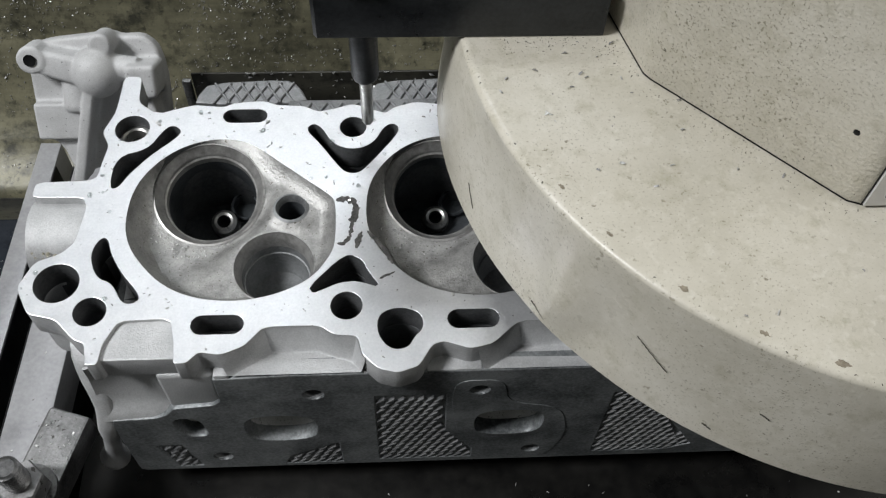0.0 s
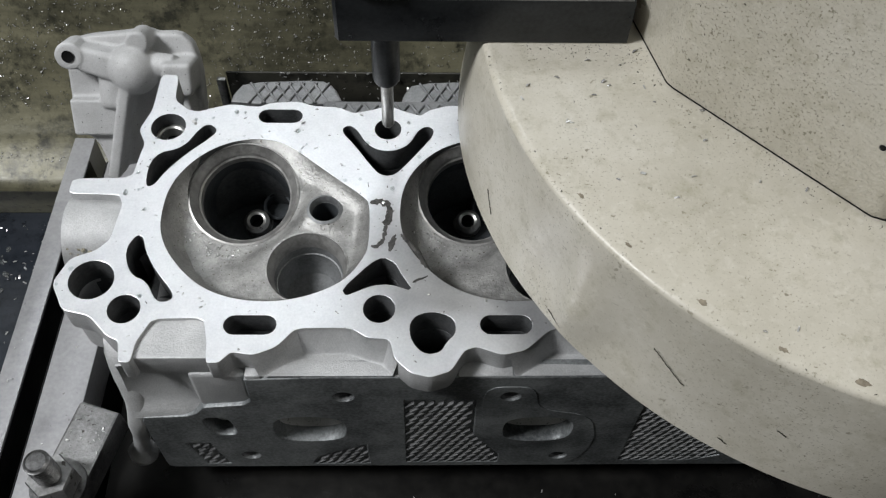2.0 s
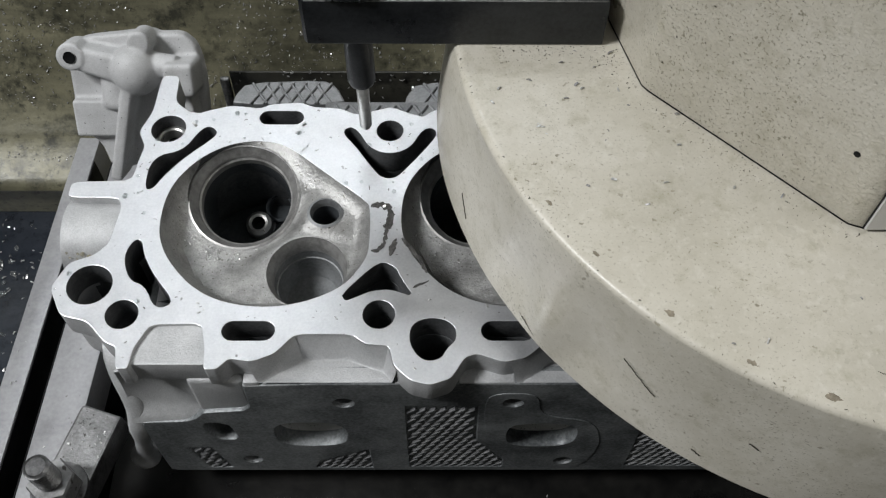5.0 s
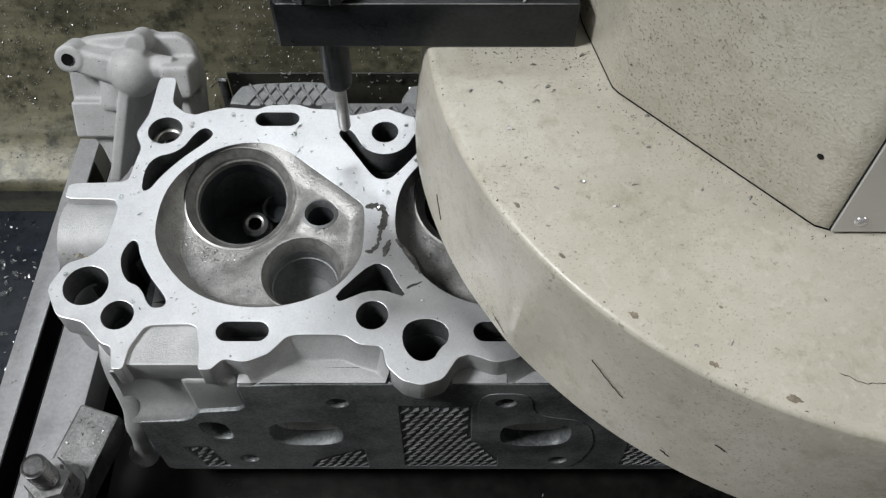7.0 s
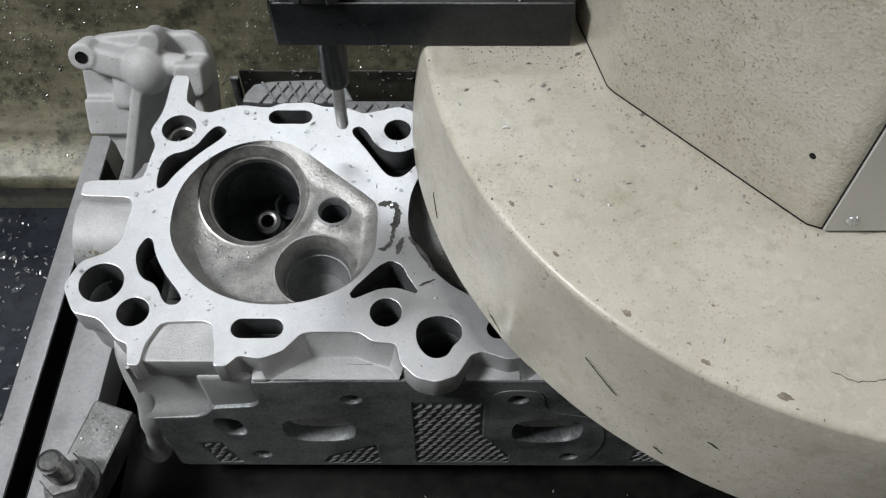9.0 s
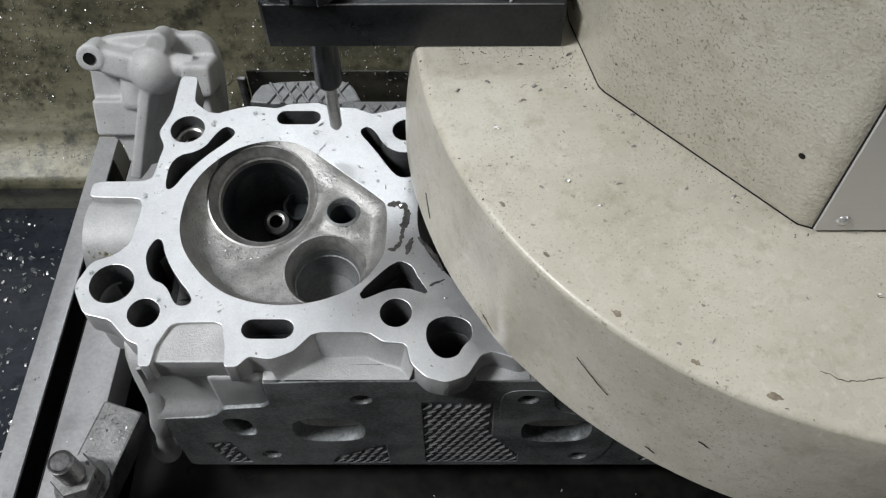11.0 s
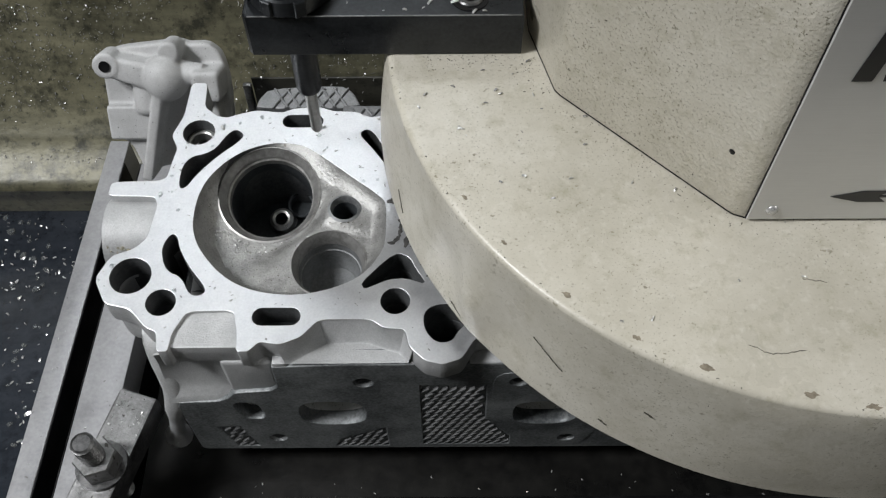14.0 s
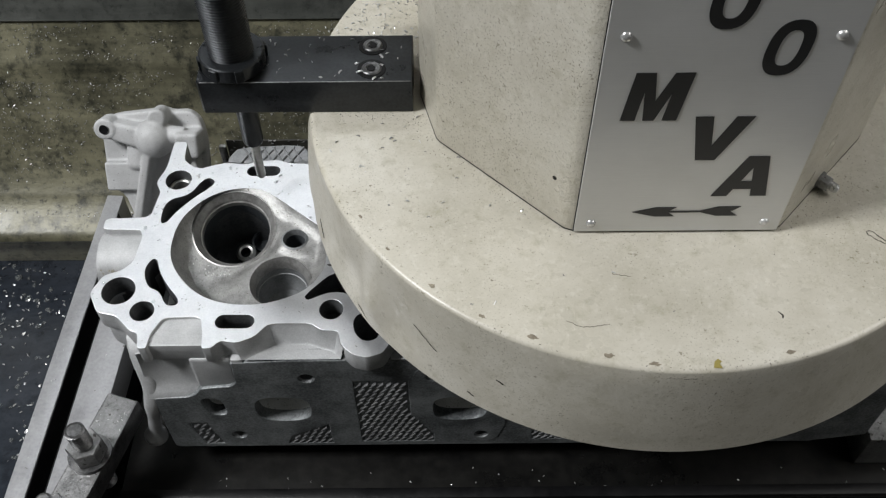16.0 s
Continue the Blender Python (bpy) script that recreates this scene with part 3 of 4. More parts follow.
PANELS = [mm([(110, -34), (139.5, -34.3), (140, -72), (153, -95), (153, -105), (110, -105)]), mm([(11, -80.5), (21.5, -80), (27, -105.8), (16, -105.8)]),
          mm([(69, -97), (92, -83), (92.5, -106.5), (66, -106.5)]), mm([(211, -37), (224, -37), (258, -98), (247, -104), (211, -104)])]


def build_front(head):
    outline = mm([(-2.5, -51.5), (17, -50), (22, -47), (26, -41), (43, -38.6), (46.5, -35), (47, -12.8), (412, -11.3), (412, -110), (0, -110), (-3, -108)])
    loops = [soften(outline, 1, 0.08)]
    ports = [soften(mm([(52 + 100 * k, -64.5), (55 + 100 * k, -51.5), (81 + 100 * k, -51.5), (84.5 + 100 * k, -64.5), (81 + 100 * k, -78), (55 + 100 * k, -78)]), 3) for k in range(4)]
    square = soften(mm([(22.5, -51.5), (34.5, -52), (36.5, -70.5), (26, -70.5)]), 2, 0.2)
    bolts = [(85, -30.7), (153.4, -30), (38, -95), (181, -96.3), (253, -30), (285, -30.7), (138.5, -97), (281, -96)]
    holes = [ring(x * 0.001, z * 0.001, 0.0042, 20) for x, z in bolts if (x, z) != (138.5, -97)]
    part("front_wall", standing("front_wall", loops + ports + [square] + holes + PANELS, -0.024, -0.016, [DULL], 0.0006), None, head, "stained port face, darkened for its shade")
    outline = mm([(143, -21), (163, -21), (166, -43), (190, -50), (196, -78), (190, -105), (171, -105), (166, -87), (147, -82), (142, -45)])
    inner = [ports[1]] + [ring(x * 0.001, z * 0.001, 0.0043, 20) for x, z in ((153.4, -30), (181, -96.3))]
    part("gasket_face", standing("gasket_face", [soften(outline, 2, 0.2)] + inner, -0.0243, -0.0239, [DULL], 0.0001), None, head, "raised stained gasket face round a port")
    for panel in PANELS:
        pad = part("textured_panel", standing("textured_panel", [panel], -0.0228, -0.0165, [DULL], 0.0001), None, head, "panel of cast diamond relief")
        # Ridges take a lighter grey than their panel, so they stand out.
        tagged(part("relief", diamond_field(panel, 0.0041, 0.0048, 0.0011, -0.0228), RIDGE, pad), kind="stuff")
    for loop, name, lb, lift, deep in [(p, "exhaust_port", "bright oval port throat", 0.8, 0.0105) for p in ports] + [(square, "core_hole", "bright four-sided core hole", 0.9, 0.009)]:
        cx, cz = sum(p[0] for p in loop) / len(loop), sum(p[1] for p in loop) / len(loop)
        bm = bmesh.new()
        rows = []
        for s, u in ((1.012, 0.0), (0.98, 0.12), (0.92, 0.35), (0.82, 0.6), (0.66, 0.82), (0.4, 0.96), (0.15, 1.0)):
            rows.append([bm.verts.new((cx + (p[0] - cx) * s + 0.002 * u, -0.0170 + deep * u, cz + (p[1] - cz) * s + deep * u * lift)) for p in loop])
        for a, b in zip(rows, rows[1:]):
            for i in range(len(loop)):
                bm.faces.new((a[i], a[(i + 1) % len(loop)], b[(i + 1) % len(loop)], b[i]))
        bm.faces.new(rows[-1])
        bmesh.ops.recalc_face_normals(bm, faces=bm.faces)
        bmesh.ops.reverse_faces(bm, faces=bm.faces[:])
        part(name, bm, FRESHCAST, head, lb)
    for (x, z) in bolts:
        if (x, z) == (138.5, -97):
            continue
        part("bolt_hole", lathe([(0.0046, 0.0002), (0.0042, -0.0004), (0.0036, -0.0012), (0.0036, -0.012), (0, -0.0125)], 20, Matrix.Translation((x * 0.001, -0.0238, z * 0.001)) @ Matrix.Rotation(radians(90), 4, "X")), PORTLIGHT, head)
    # scooped recesses under the deck
    top_edge = mm([(51, -20.9), (54, -20.0), (61, -17), (68, -8.9), (78, -8.9), (89.5, -8.9), (95.5, -13.1), (104.0, -13.8), (106.0, -21.6), (107.5, -23.4)])
    foot_edge = mm([(53.5, -23.8), (55.5, -23.6), (61, -19.6), (70, -13.2), (79, -13), (88, -13), (94, -16), (101.5, -18.4), (104.6, -22.4), (105.4, -23.8)])
    for k in range(3):
        bm = bmesh.new()
        rows = []
        for s, drop in ((0.0, 0.02), (0.25, 0.30), (0.5, 0.58), (0.75, 0.82), (0.9, 0.93), (1.0, 0.98), (1.1, 1.0)):
            row = []
            for (ax, ay), (bx, by) in zip(top_edge, foot_edge):
                floor_z = -0.0112 - max(0.0, by + 0.0236) * 0.2
                row.append(bm.verts.new((ax + (bx - ax) * s + k * PITCH, max(-0.0239, ay + (by - ay) * s), -0.0006 + (floor_z + 0.0006) * drop)))
            rows.append(row)
        for a, b in zip(rows, rows[1:]):
            for i in range(len(a) - 1):
                bm.faces.new((a[i], b[i], b[i + 1], a[i + 1]))
        bm.faces.new(rows[-1])
        bmesh.ops.triangulate(bm, faces=[bm.faces[:][-1]])
        bmesh.ops.recalc_face_normals(bm, faces=bm.faces)
        if sum(f.normal.z for f in bm.faces) < 0:
            bmesh.ops.reverse_faces(bm, faces=bm.faces[:])
        part("recess", bm, CAST, head, "scooped cast recess below the deck edge")
        for x0, x1 in ((0.1062, 0.1112), (0.1314, 0.1530)):
            part("recess_floor", block(x0 + k * PITCH, x1 + k * PITCH, -0.0237, -0.0085, -0.0225, -0.0118, 0.0006, 2), CAST, head)
    part("recess_floor", block(0.0475, 0.0535, -0.0237, -0.0085, -0.0225, -0.0118, 0.0006, 2), CAST, head)


def build_left_end(head):
    """Cast shapes at the free end: boss, saddle, foot and bearing tab."""
    boss = soften(mm([(-9, 33), (-15, 27), (-24, 22.5), (-28.5, 12), (-22.5, 1), (-12, -1.5), (-3.5, -10.5), (4, -10), (10, -3), (10, 40)]), 2)
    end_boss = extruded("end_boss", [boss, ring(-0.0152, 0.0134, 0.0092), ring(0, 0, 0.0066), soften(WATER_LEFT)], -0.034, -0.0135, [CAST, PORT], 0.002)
    # Faces inside the holes are coloured dark for the shade there.
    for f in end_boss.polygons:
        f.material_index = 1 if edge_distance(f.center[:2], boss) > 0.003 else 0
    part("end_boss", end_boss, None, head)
    # Near-black disc and plate added for the shade at the hole floors.
    part("hole_shade_disc", lathe([(0, -0.0330), (0.0091, -0.0330), (0.0091, -0.0336), (0, -0.0336)], 28, Matrix.Translation((-0.0152, 0.0134, 0))), BOWL, head, "added dark disc for the shade down the bolt hole")
    part("jacket_shade_plate", extruded("jacket_shade_plate", [[((x - 0.005) * 1.1 + 0.005, (y - 0.018) * 1.06 + 0.018) for x, y in soften(WATER_LEFT)]], -0.0333, -0.0326, [BOWL], 0.0001), None, head, "added dark plate for the shade down the water passage")
    lower = soften(mm([(-5, 60), (-15, 24), (-17, 10), (-10, 2), (-3, -6), (2, -10.5), (10, -10.5), (10, 60)]), 2)
    part("end_wall", extruded("end_wall", [lower, ring(0, 0, 0.0064)], -0.108, -0.0335, [CAST], 0.003), None, head)
    bm = bmesh.new()                         # hollow between the end strut and the step, deepest under the pad
    grid = []
    for j in range(25):
        v = j / 24
        row = []
        for i in range(29):
            u = i / 28
            hollow = max(0.0, 1 - ((u - 0.42) / 0.60) ** 2) * max(0.0, 1 - ((v - 0.28) / 0.62) ** 2)
            flare = max(0.0, v - 0.72) / 0.28
            row.append(bm.verts.new((-0.0035 + 0.0315 * u - 0.002 * v, -0.0208 + 0.0048 * hollow ** 0.8 - 0.0030 * flare ** 1.5, -0.0136 - 0.0385 * v)))
        grid.append(row)
    for a, b in zip(grid, grid[1:]):
        for i in range(28):
            bm.faces.new((a[i], b[i], b[i + 1], a[i + 1]))
    bmesh.ops.recalc_face_normals(bm, faces=bm.faces)
    bmesh.ops.solidify(bm, geom=bm.faces[:], thickness=0.001)
    part("saddle", bm, CAST, head, "bright hollow cast saddle")
    part("saddle_step", block(0.0245, 0.0472, -0.0222, -0.010, -0.0440, -0.0137, 0.0022, 3), CAST, head)
    part("deck_pad", extruded("deck_pad", [mm([(5.5, -15), (10.4, -3.0), (33.0, -2.4), (36, -15), (37, -20.8), (5.5, -20.8)])], -0.0150, -0.0018, [CAST], 0.0008), None, head, "rough cast pad below the deck")
    bm = bmesh.new()                         # strut from the boss down to the spread foot
    path = [(-8.0, -3, -20, 5.0), (-6.5, -10, -27, 5.2), (-4.6, -15, -36, 4.8), (-3.6, -18.5, -46, 4.6), (-4.6, -20.5, -56, 5.0), (-6.6, -20.5, -65, 5.0), (-9.2, -19.5, -77, 4.0), (-11.8, -18.5, -89, 4.0), (-14.5, -17.5, -101, 4.6), (-16.0, -17, -109.5, 7.0)]
    rows = []
    for x, y, z, r in path:
        rows.append([bm.verts.new(((x + r * math.cos(a)) * 0.001, (y + r * 0.8 * math.sin(a)) * 0.001, (z + r * 0.3 * math.sin(a)) * 0.001)) for a in [math.pi * i / 9 for i in range(18)]])
    for a, b in zip(rows, rows[1:]):
        for i in range(18):
            bm.faces.new((a[i], a[(i + 1) % 18], b[(i + 1) % 18], b[i]))
    bm.faces.new(rows[0][::-1])
    bm.faces.new(rows[-1])
    bmesh.ops.recalc_face_normals(bm, faces=bm.faces)
    bmesh.ops.subdivide_edges(bm, edges=bm.edges[:], cuts=1, use_grid_fill=True, smooth=0.6)
    part("end_strut", bm, CAST, head, "bright cast strut with a spread foot")
    part("bearing_tab", lathe([(0, 0.0125), (0.0172, 0.0125), (0.0182, 0.0115), (0.0182, -0.0125), (0, -0.0125)], 44, Matrix.Translation((-0.0215, 0.0475, -0.0205)) @ Matrix.Rotation(radians(90), 4, "Y")), CAST, head, "rough half-round cast tab")
    part("tab_strip", extruded("tab_strip", [mm([(-32.8, 56.6), (-12, 56.2), (-8, 64.8), (-32.6, 64)])], -0.03, -0.0137, [CAST], 0.001), None, head)
    part("tab_back", block(-0.033, -0.006, 0.060, 0.075, -0.045, -0.012, 0.005, 3), CAST, head)


def build_bracket(head):
    """The cast mounting bracket that leans behind the free end: lumps melted into one casting."""
    outline = soften([(x, y - 0.002) for x, y in mm([(-61.5, -13), (-58, -8.5), (-50, -6), (-35.5, -4.5), (-27, -3.5), (-23, -2.5), (-17.5, -3), (-15, -4.5), (-4, -4), (2.4, -9), (4.6, -16), (6, -26), (5.5, -62), (-14, -70), (-47, -76), (-52, -60), (-62, -55), (-61.5, -32)])], 1, 0.2)
    plate = extruded("bracket", [outline], -0.015, -0.0060, [CAST], 0.0015)
    bm = bmesh.new()
    bm.from_mesh(plate)
    bpy.data.meshes.remove(plate)
    join(bm, lathe([(0, 0.007), (0.0062, 0.007), (0.0068, 0.0064), (0.0070, -0.009), (0, -0.009)], 28, pose(-0.0550, -0.0150, 0)))
    for i in range(12):                      # the arm from the ear down to the dome
        t = i / 11
        join(bm, lathe([(0, 0.0062 + 0.0005 * t), (0.0046 + 0.0012 * t, 0.0060 + 0.0005 * t), (0.0058 + 0.002 * t, 0.0045), (0.0062 + 0.0026 * t, -0.009), (0, -0.009)], 16, pose(-0.0535 + 0.026 * t, -0.0160 - 0.0070 * t, 0)))
    ball = bmesh.new()
    bmesh.ops.create_uvsphere(ball, u_segments=24, v_segments=14, radius=0.0118)
    join(bm, ball, Matrix.LocRotScale((-0.0255, -0.0225, 0.001), None, (1.05, 1.1, 1.0)))
    join(bm, lathe([(0, 0.006), (0.0050, 0.006), (0.0058, 0.0048), (0.006, -0.009), (0, -0.009)], 24, pose(-0.0215, -0.0085, 0)))
    join(bm, block(-0.0100, 0.0050, -0.0335, -0.0170, -0.009, 0.0125, 0.0022, 3))
    join(bm, lathe([(0, 0.024), (0.0055, 0.023), (0.0075, 0.0), (0, 0.0)], 24, Matrix.Translation((-0.027, -0.0205, -0.002)) @ Matrix.Rotation(radians(78), 4, "Y")))
    join(bm, block(-0.003, 0.003, -0.054, 0.0, -0.009, 0.0085, 0.0012, 2, Matrix.Translation((-0.0285, -0.026, 0)) @ Matrix.Rotation(radians(-14), 4, "Z")))
    join(bm, block(-0.0022, 0.0022, -0.05, 0.0, -0.009, 0.006, 0.0012, 2, Matrix.Translation((-0.003, -0.026, 0)) @ Matrix.Rotation(radians(10), 4, "Z")))
    join(bm, block(-0.061, -0.034, -0.0580, -0.0390, -0.009, -0.0008, 0.001))
    join(bm, lathe([(0, -0.004), (0.0055, -0.004), (0.007, -0.006), (0.0075, -0.030), (0, -0.030)], 24, Matrix.Translation((-0.0385, -0.0475, -0.002)) @ Matrix.Rotation(radians(80), 4, "X")))
    bracket = part("mounting_bracket", bm, BRACKET, head, "pale cast aluminium mounting bracket", Matrix.Translation((0, 0.160, 0)) @ Matrix.Rotation(math.atan2(1, 0.6), 4, "X"))
    melt = bracket.modifiers.new("melt", "REMESH")
    melt.mode, melt.voxel_size, melt.use_smooth_shade = "VOXEL", 0.0008, True
    ease = bracket.modifiers.new("ease", "SMOOTH")
    ease.factor, ease.iterations = 0.5, 3
    # Black disc on the ear stands for the shade in its hole.
    part("ear_hole", lathe([(0.0030, 0.0070), (0.0027, 0.0066), (0, 0.0064)], 24, pose(-0.0550, -0.0150, 0.0006)), DARKGAP, bracket, "black disc for the shade in the bolt hole")
    part("joint_web", block(-0.048, 0.002, 0.088, 0.125, -0.105, -0.085, 0.004), CAST, head)


def build_rear_pads(head):
    for x0, x1 in ((0.0235, 0.079), (0.107, 0.165), (0.207, 0.265), (0.307, 0.365)):
        outline = [(x0, 0.0), (x0 + 0.001, 0.006), (x0 + 0.006, 0.0135), (x1 - 0.012, 0.0155), (x1 - 0.005, 0.011), (x1, 0.0)]
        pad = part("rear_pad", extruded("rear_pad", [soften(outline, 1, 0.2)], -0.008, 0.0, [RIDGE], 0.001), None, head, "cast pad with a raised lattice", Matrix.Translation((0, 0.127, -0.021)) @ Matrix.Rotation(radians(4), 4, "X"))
        bm = bmesh.new()
        x = x0 + 0.013
        while x < x1 - 0.008:
            for s in (-1, 1):
                join(bm, block(-0.0075, 0.0075, -0.0006, 0.0006, -0.0003, 0.0011, 0.0004, 1, Matrix.Translation((x, 0.0065, 0)) @ Matrix.Rotation(s * radians(58), 4, "Z")))
            x += 0.0062
        tagged(part("lattice", bm, RIDGE, pad), kind="stuff")
    bm = block(0.070, 0.405, 0.1058, 0.1215, -0.06, -0.0125, 0.0012)
    part("rear_flange", bm, RIDGE, head)
    lat = bmesh.new()
    for i in range(44):
        for s in (-1, 1):
            join(lat, block(-0.006, 0.006, -0.0006, 0.0006, -0.0003, 0.0012, 0.0004, 1, Matrix.Translation((0.078 + i * 0.0074, 0.1135, -0.0125)) @ Matrix.Rotation(s * radians(58), 4, "Z")))
    tagged(part("lattice", lat, RIDGE, head), kind="stuff")


def build_head():
    head = thing("cylinder_head", "aluminium cylinder head with a freshly milled bright deck", "engine part")
    holes = deck_holes(4)
    outer = deck_outline(4)
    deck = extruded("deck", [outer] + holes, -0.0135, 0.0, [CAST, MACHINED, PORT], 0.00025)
    # Hole walls take the dark copy, as shade below the deck.
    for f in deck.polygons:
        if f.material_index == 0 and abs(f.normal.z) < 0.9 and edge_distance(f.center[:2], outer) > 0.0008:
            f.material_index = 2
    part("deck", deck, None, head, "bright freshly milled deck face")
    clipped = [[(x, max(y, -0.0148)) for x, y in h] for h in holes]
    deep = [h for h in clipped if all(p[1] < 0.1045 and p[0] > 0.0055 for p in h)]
    # Both blocks coloured dark so the holes above them read as shaded depth.
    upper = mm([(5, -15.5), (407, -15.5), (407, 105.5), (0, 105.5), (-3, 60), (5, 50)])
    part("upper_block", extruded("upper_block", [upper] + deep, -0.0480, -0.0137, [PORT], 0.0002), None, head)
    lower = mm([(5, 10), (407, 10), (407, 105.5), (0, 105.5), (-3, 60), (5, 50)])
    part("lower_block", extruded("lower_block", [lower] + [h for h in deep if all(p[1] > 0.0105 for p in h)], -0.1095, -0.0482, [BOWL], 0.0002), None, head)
    part("dowel_ring", lathe([(0.0052, -0.0072), (0.0060, -0.0066), (0.0074, -0.0070), (0.0074, -0.0120), (0.0052, -0.0125), (0.0052, -0.0072)], 32, Matrix.Translation((0.0035, 0.0938, 0))), GUIDE, head, "bright steel dowel ring sunk in the hole")
    build_chamber_parts(head)
    build_front(head)
    build_left_end(head)
    build_bracket(head)
    build_rear_pads(head)
    return head


build_head()


# ---- milling head that travels over the work ----
AXIS = (0.2893, 0.0804)
COVER_TOP, COVER_LOW = 0.080, 0.018


def build_milling_head():
    mill = thing("milling_head", "beige painted milling head with a round cutter cover", "milling machine")
    r1, r0 = 0.1680, 0.1775
    dx, dy = 0.0042, 0.0051
    soft_edge = 0.0032
    prof = [(0, COVER_TOP), (0.12, COVER_TOP), (0.155, COVER_TOP), (r1 - soft_edge - 0.0012, COVER_TOP)]
    prof += [(r1 - soft_edge + soft_edge * math.sin(a), COVER_TOP - soft_edge * 0.8 * (1 - math.cos(a))) for a in [radians(10 * i) for i in range(9)]]
    n = 12
    for i in range(1, n + 1):
        prof.append((r1 + (r0 - r1) * i / n, COVER_TOP - 0.0026 - (COVER_TOP - 0.0026 - COVER_LOW) * i / n))
    prof += [(r0 - 0.003, COVER_LOW - 0.0002), (r1 - 0.006, COVER_TOP - 0.006), (0, COVER_TOP - 0.006)]
    bm = lathe(prof, 256)
    dents = [(-2.585, 0.038, 0.012, 0.0030), (-2.485, 0.034, 0.010, -0.0032), (-2.38, 0.038, 0.016, 0.0022), (-2.78, 0.052, 0.018, 0.002), (-3.0, 0.045, 0.02, -0.0020), (-2.1, 0.04, 0.03, 0.0010), (-1.8, 0.05, 0.04, -0.001)]
    for v in bm.verts:
        reach = math.hypot(v.co.x, v.co.y)
        if reach > r1 + 0.0002:
            around = math.atan2(v.co.y, v.co.x)
            push = sum(-d * math.exp(-((around - a) * reach / w) ** 2 - ((v.co.z - h) / (w * 1.9)) ** 2) for a, h, w, d in dents) * max(0.15, min(1.0, (v.co.z - COVER_LOW) / 0.016))
            v.co.x, v.co.y = v.co.x * (1 + push / reach), v.co.y * (1 + push / reach)
        t = max(0.0, min(1.0, (COVER_TOP - v.co.z) / (COVER_TOP - COVER_LOW)))
        v.co.x += AXIS[0] + dx * t
        v.co.y += AXIS[1] + dy * t
    part("cutter_cover", bm, PAINT, mill, "beige round cutter cover with chipped rim")
    part("cutter_wheel", lathe([(0, 0.017), (0.15, 0.017), (0.155, 0.014), (0.155, 0.006), (0.15, 0.004), (0, 0.004)], 96, pose(AXIS[0] + 0.004, AXIS[1] + 0.006, 0)), STEEL, mill)
    col = [(0.1780, 0.0780), (0.1865, 0.0445), (0.245, -0.0138), (0.3395, -0.0138), (0.394, 0.0445), (0.4025, 0.0780), (0.4025, 0.19), (0.1780, 0.19)]
    part("column", extruded("column", [soften(col, 2, 0.03)], COVER_TOP + 0.0006, 0.46, [COLUMN_PAINT], 0.0003), None, mill, "beige eight-sided painted column")
    wide_col = [(AXIS[0] + (x - AXIS[0]) * 1.0013, 0.088 + (y - 0.088) * 1.0013) for x, y in col]
    part("seam_gasket", extruded("seam_gasket", [soften(wide_col, 2, 0.03)], COVER_TOP + 0.0001, COVER_TOP + 0.0007, [DARKGAP], 0.0001), None, mill, "dark dirty joint under the column")
    part("plate_gasket", standing("plate_gasket", [[(0.2471, 0.0811), (0.3389, 0.0811), (0.3389, 0.3604), (0.2471, 0.3604)]], -0.0144, -0.0139, [DARKGAP], 0.0001), None, mill, "dark dirty edge round the plate")
    part("back_housing", block(0.15, 0.43, 0.16, 0.42, 0.02, 0.46, 0.01), PAINT, mill)
    plate = part("name_plate", standing("name_plate", [[(0.2475, 0.0815), (0.3385, 0.0815), (0.3385, 0.36), (0.2475, 0.36)]], -0.0153, -0.0141, [PLATE], 0.0003), None, mill, "brushed aluminium plate with black letters")
    for x in (0.2545, 0.3315):
        for z in (0.0872, 0.1905, 0.30):
            part("plate_screw", lathe([(0, 0.0014), (0.0011, 0.0013), (0.0019, 0.0007), (0.0022, 0)], 20, Matrix.Translation((x, -0.0153, z)) @ Matrix.Rotation(radians(90), 4, "X")), CHIP, plate, "small bright dome screw")
    return mill, plate


SIGNS = {"M": [[(0, 0), (0.26, 0), (0.26, 0.60), (0.40, 0), (0.60, 0), (0.74, 0.60), (0.74, 0), (1, 0), (1, 1), (0.66, 1), (0.5, 0.42), (0.34, 1), (0, 1)]],
         "V": [[(0.33, 0), (0.67, 0), (1, 1), (0.69, 1), (0.5, 0.34), (0.31, 1), (0, 1)]],
         "A": [[(0, 0), (0.29, 0), (0.34, 0.18), (0.66, 0.18), (0.71, 0), (1, 0), (0.68, 1), (0.32, 1)], [(0.40, 0.38), (0.60, 0.38), (0.5, 0.72)]],
         "0": [[(0.5 + 0.5 * math.copysign(abs(math.cos(a)) ** 0.8, math.cos(a)), 0.5 + 0.5 * math.copysign(abs(math.sin(a)) ** 0.8, math.sin(a))) for a in [math.pi * i / 20 for i in range(40)]],
               [(0.5 + 0.24 * math.copysign(abs(math.cos(a)) ** 0.8, math.cos(a)), 0.5 + 0.32 * math.copysign(abs(math.sin(a)) ** 0.8, math.sin(a))) for a in [math.pi * i / 20 for i in range(40)]]]}


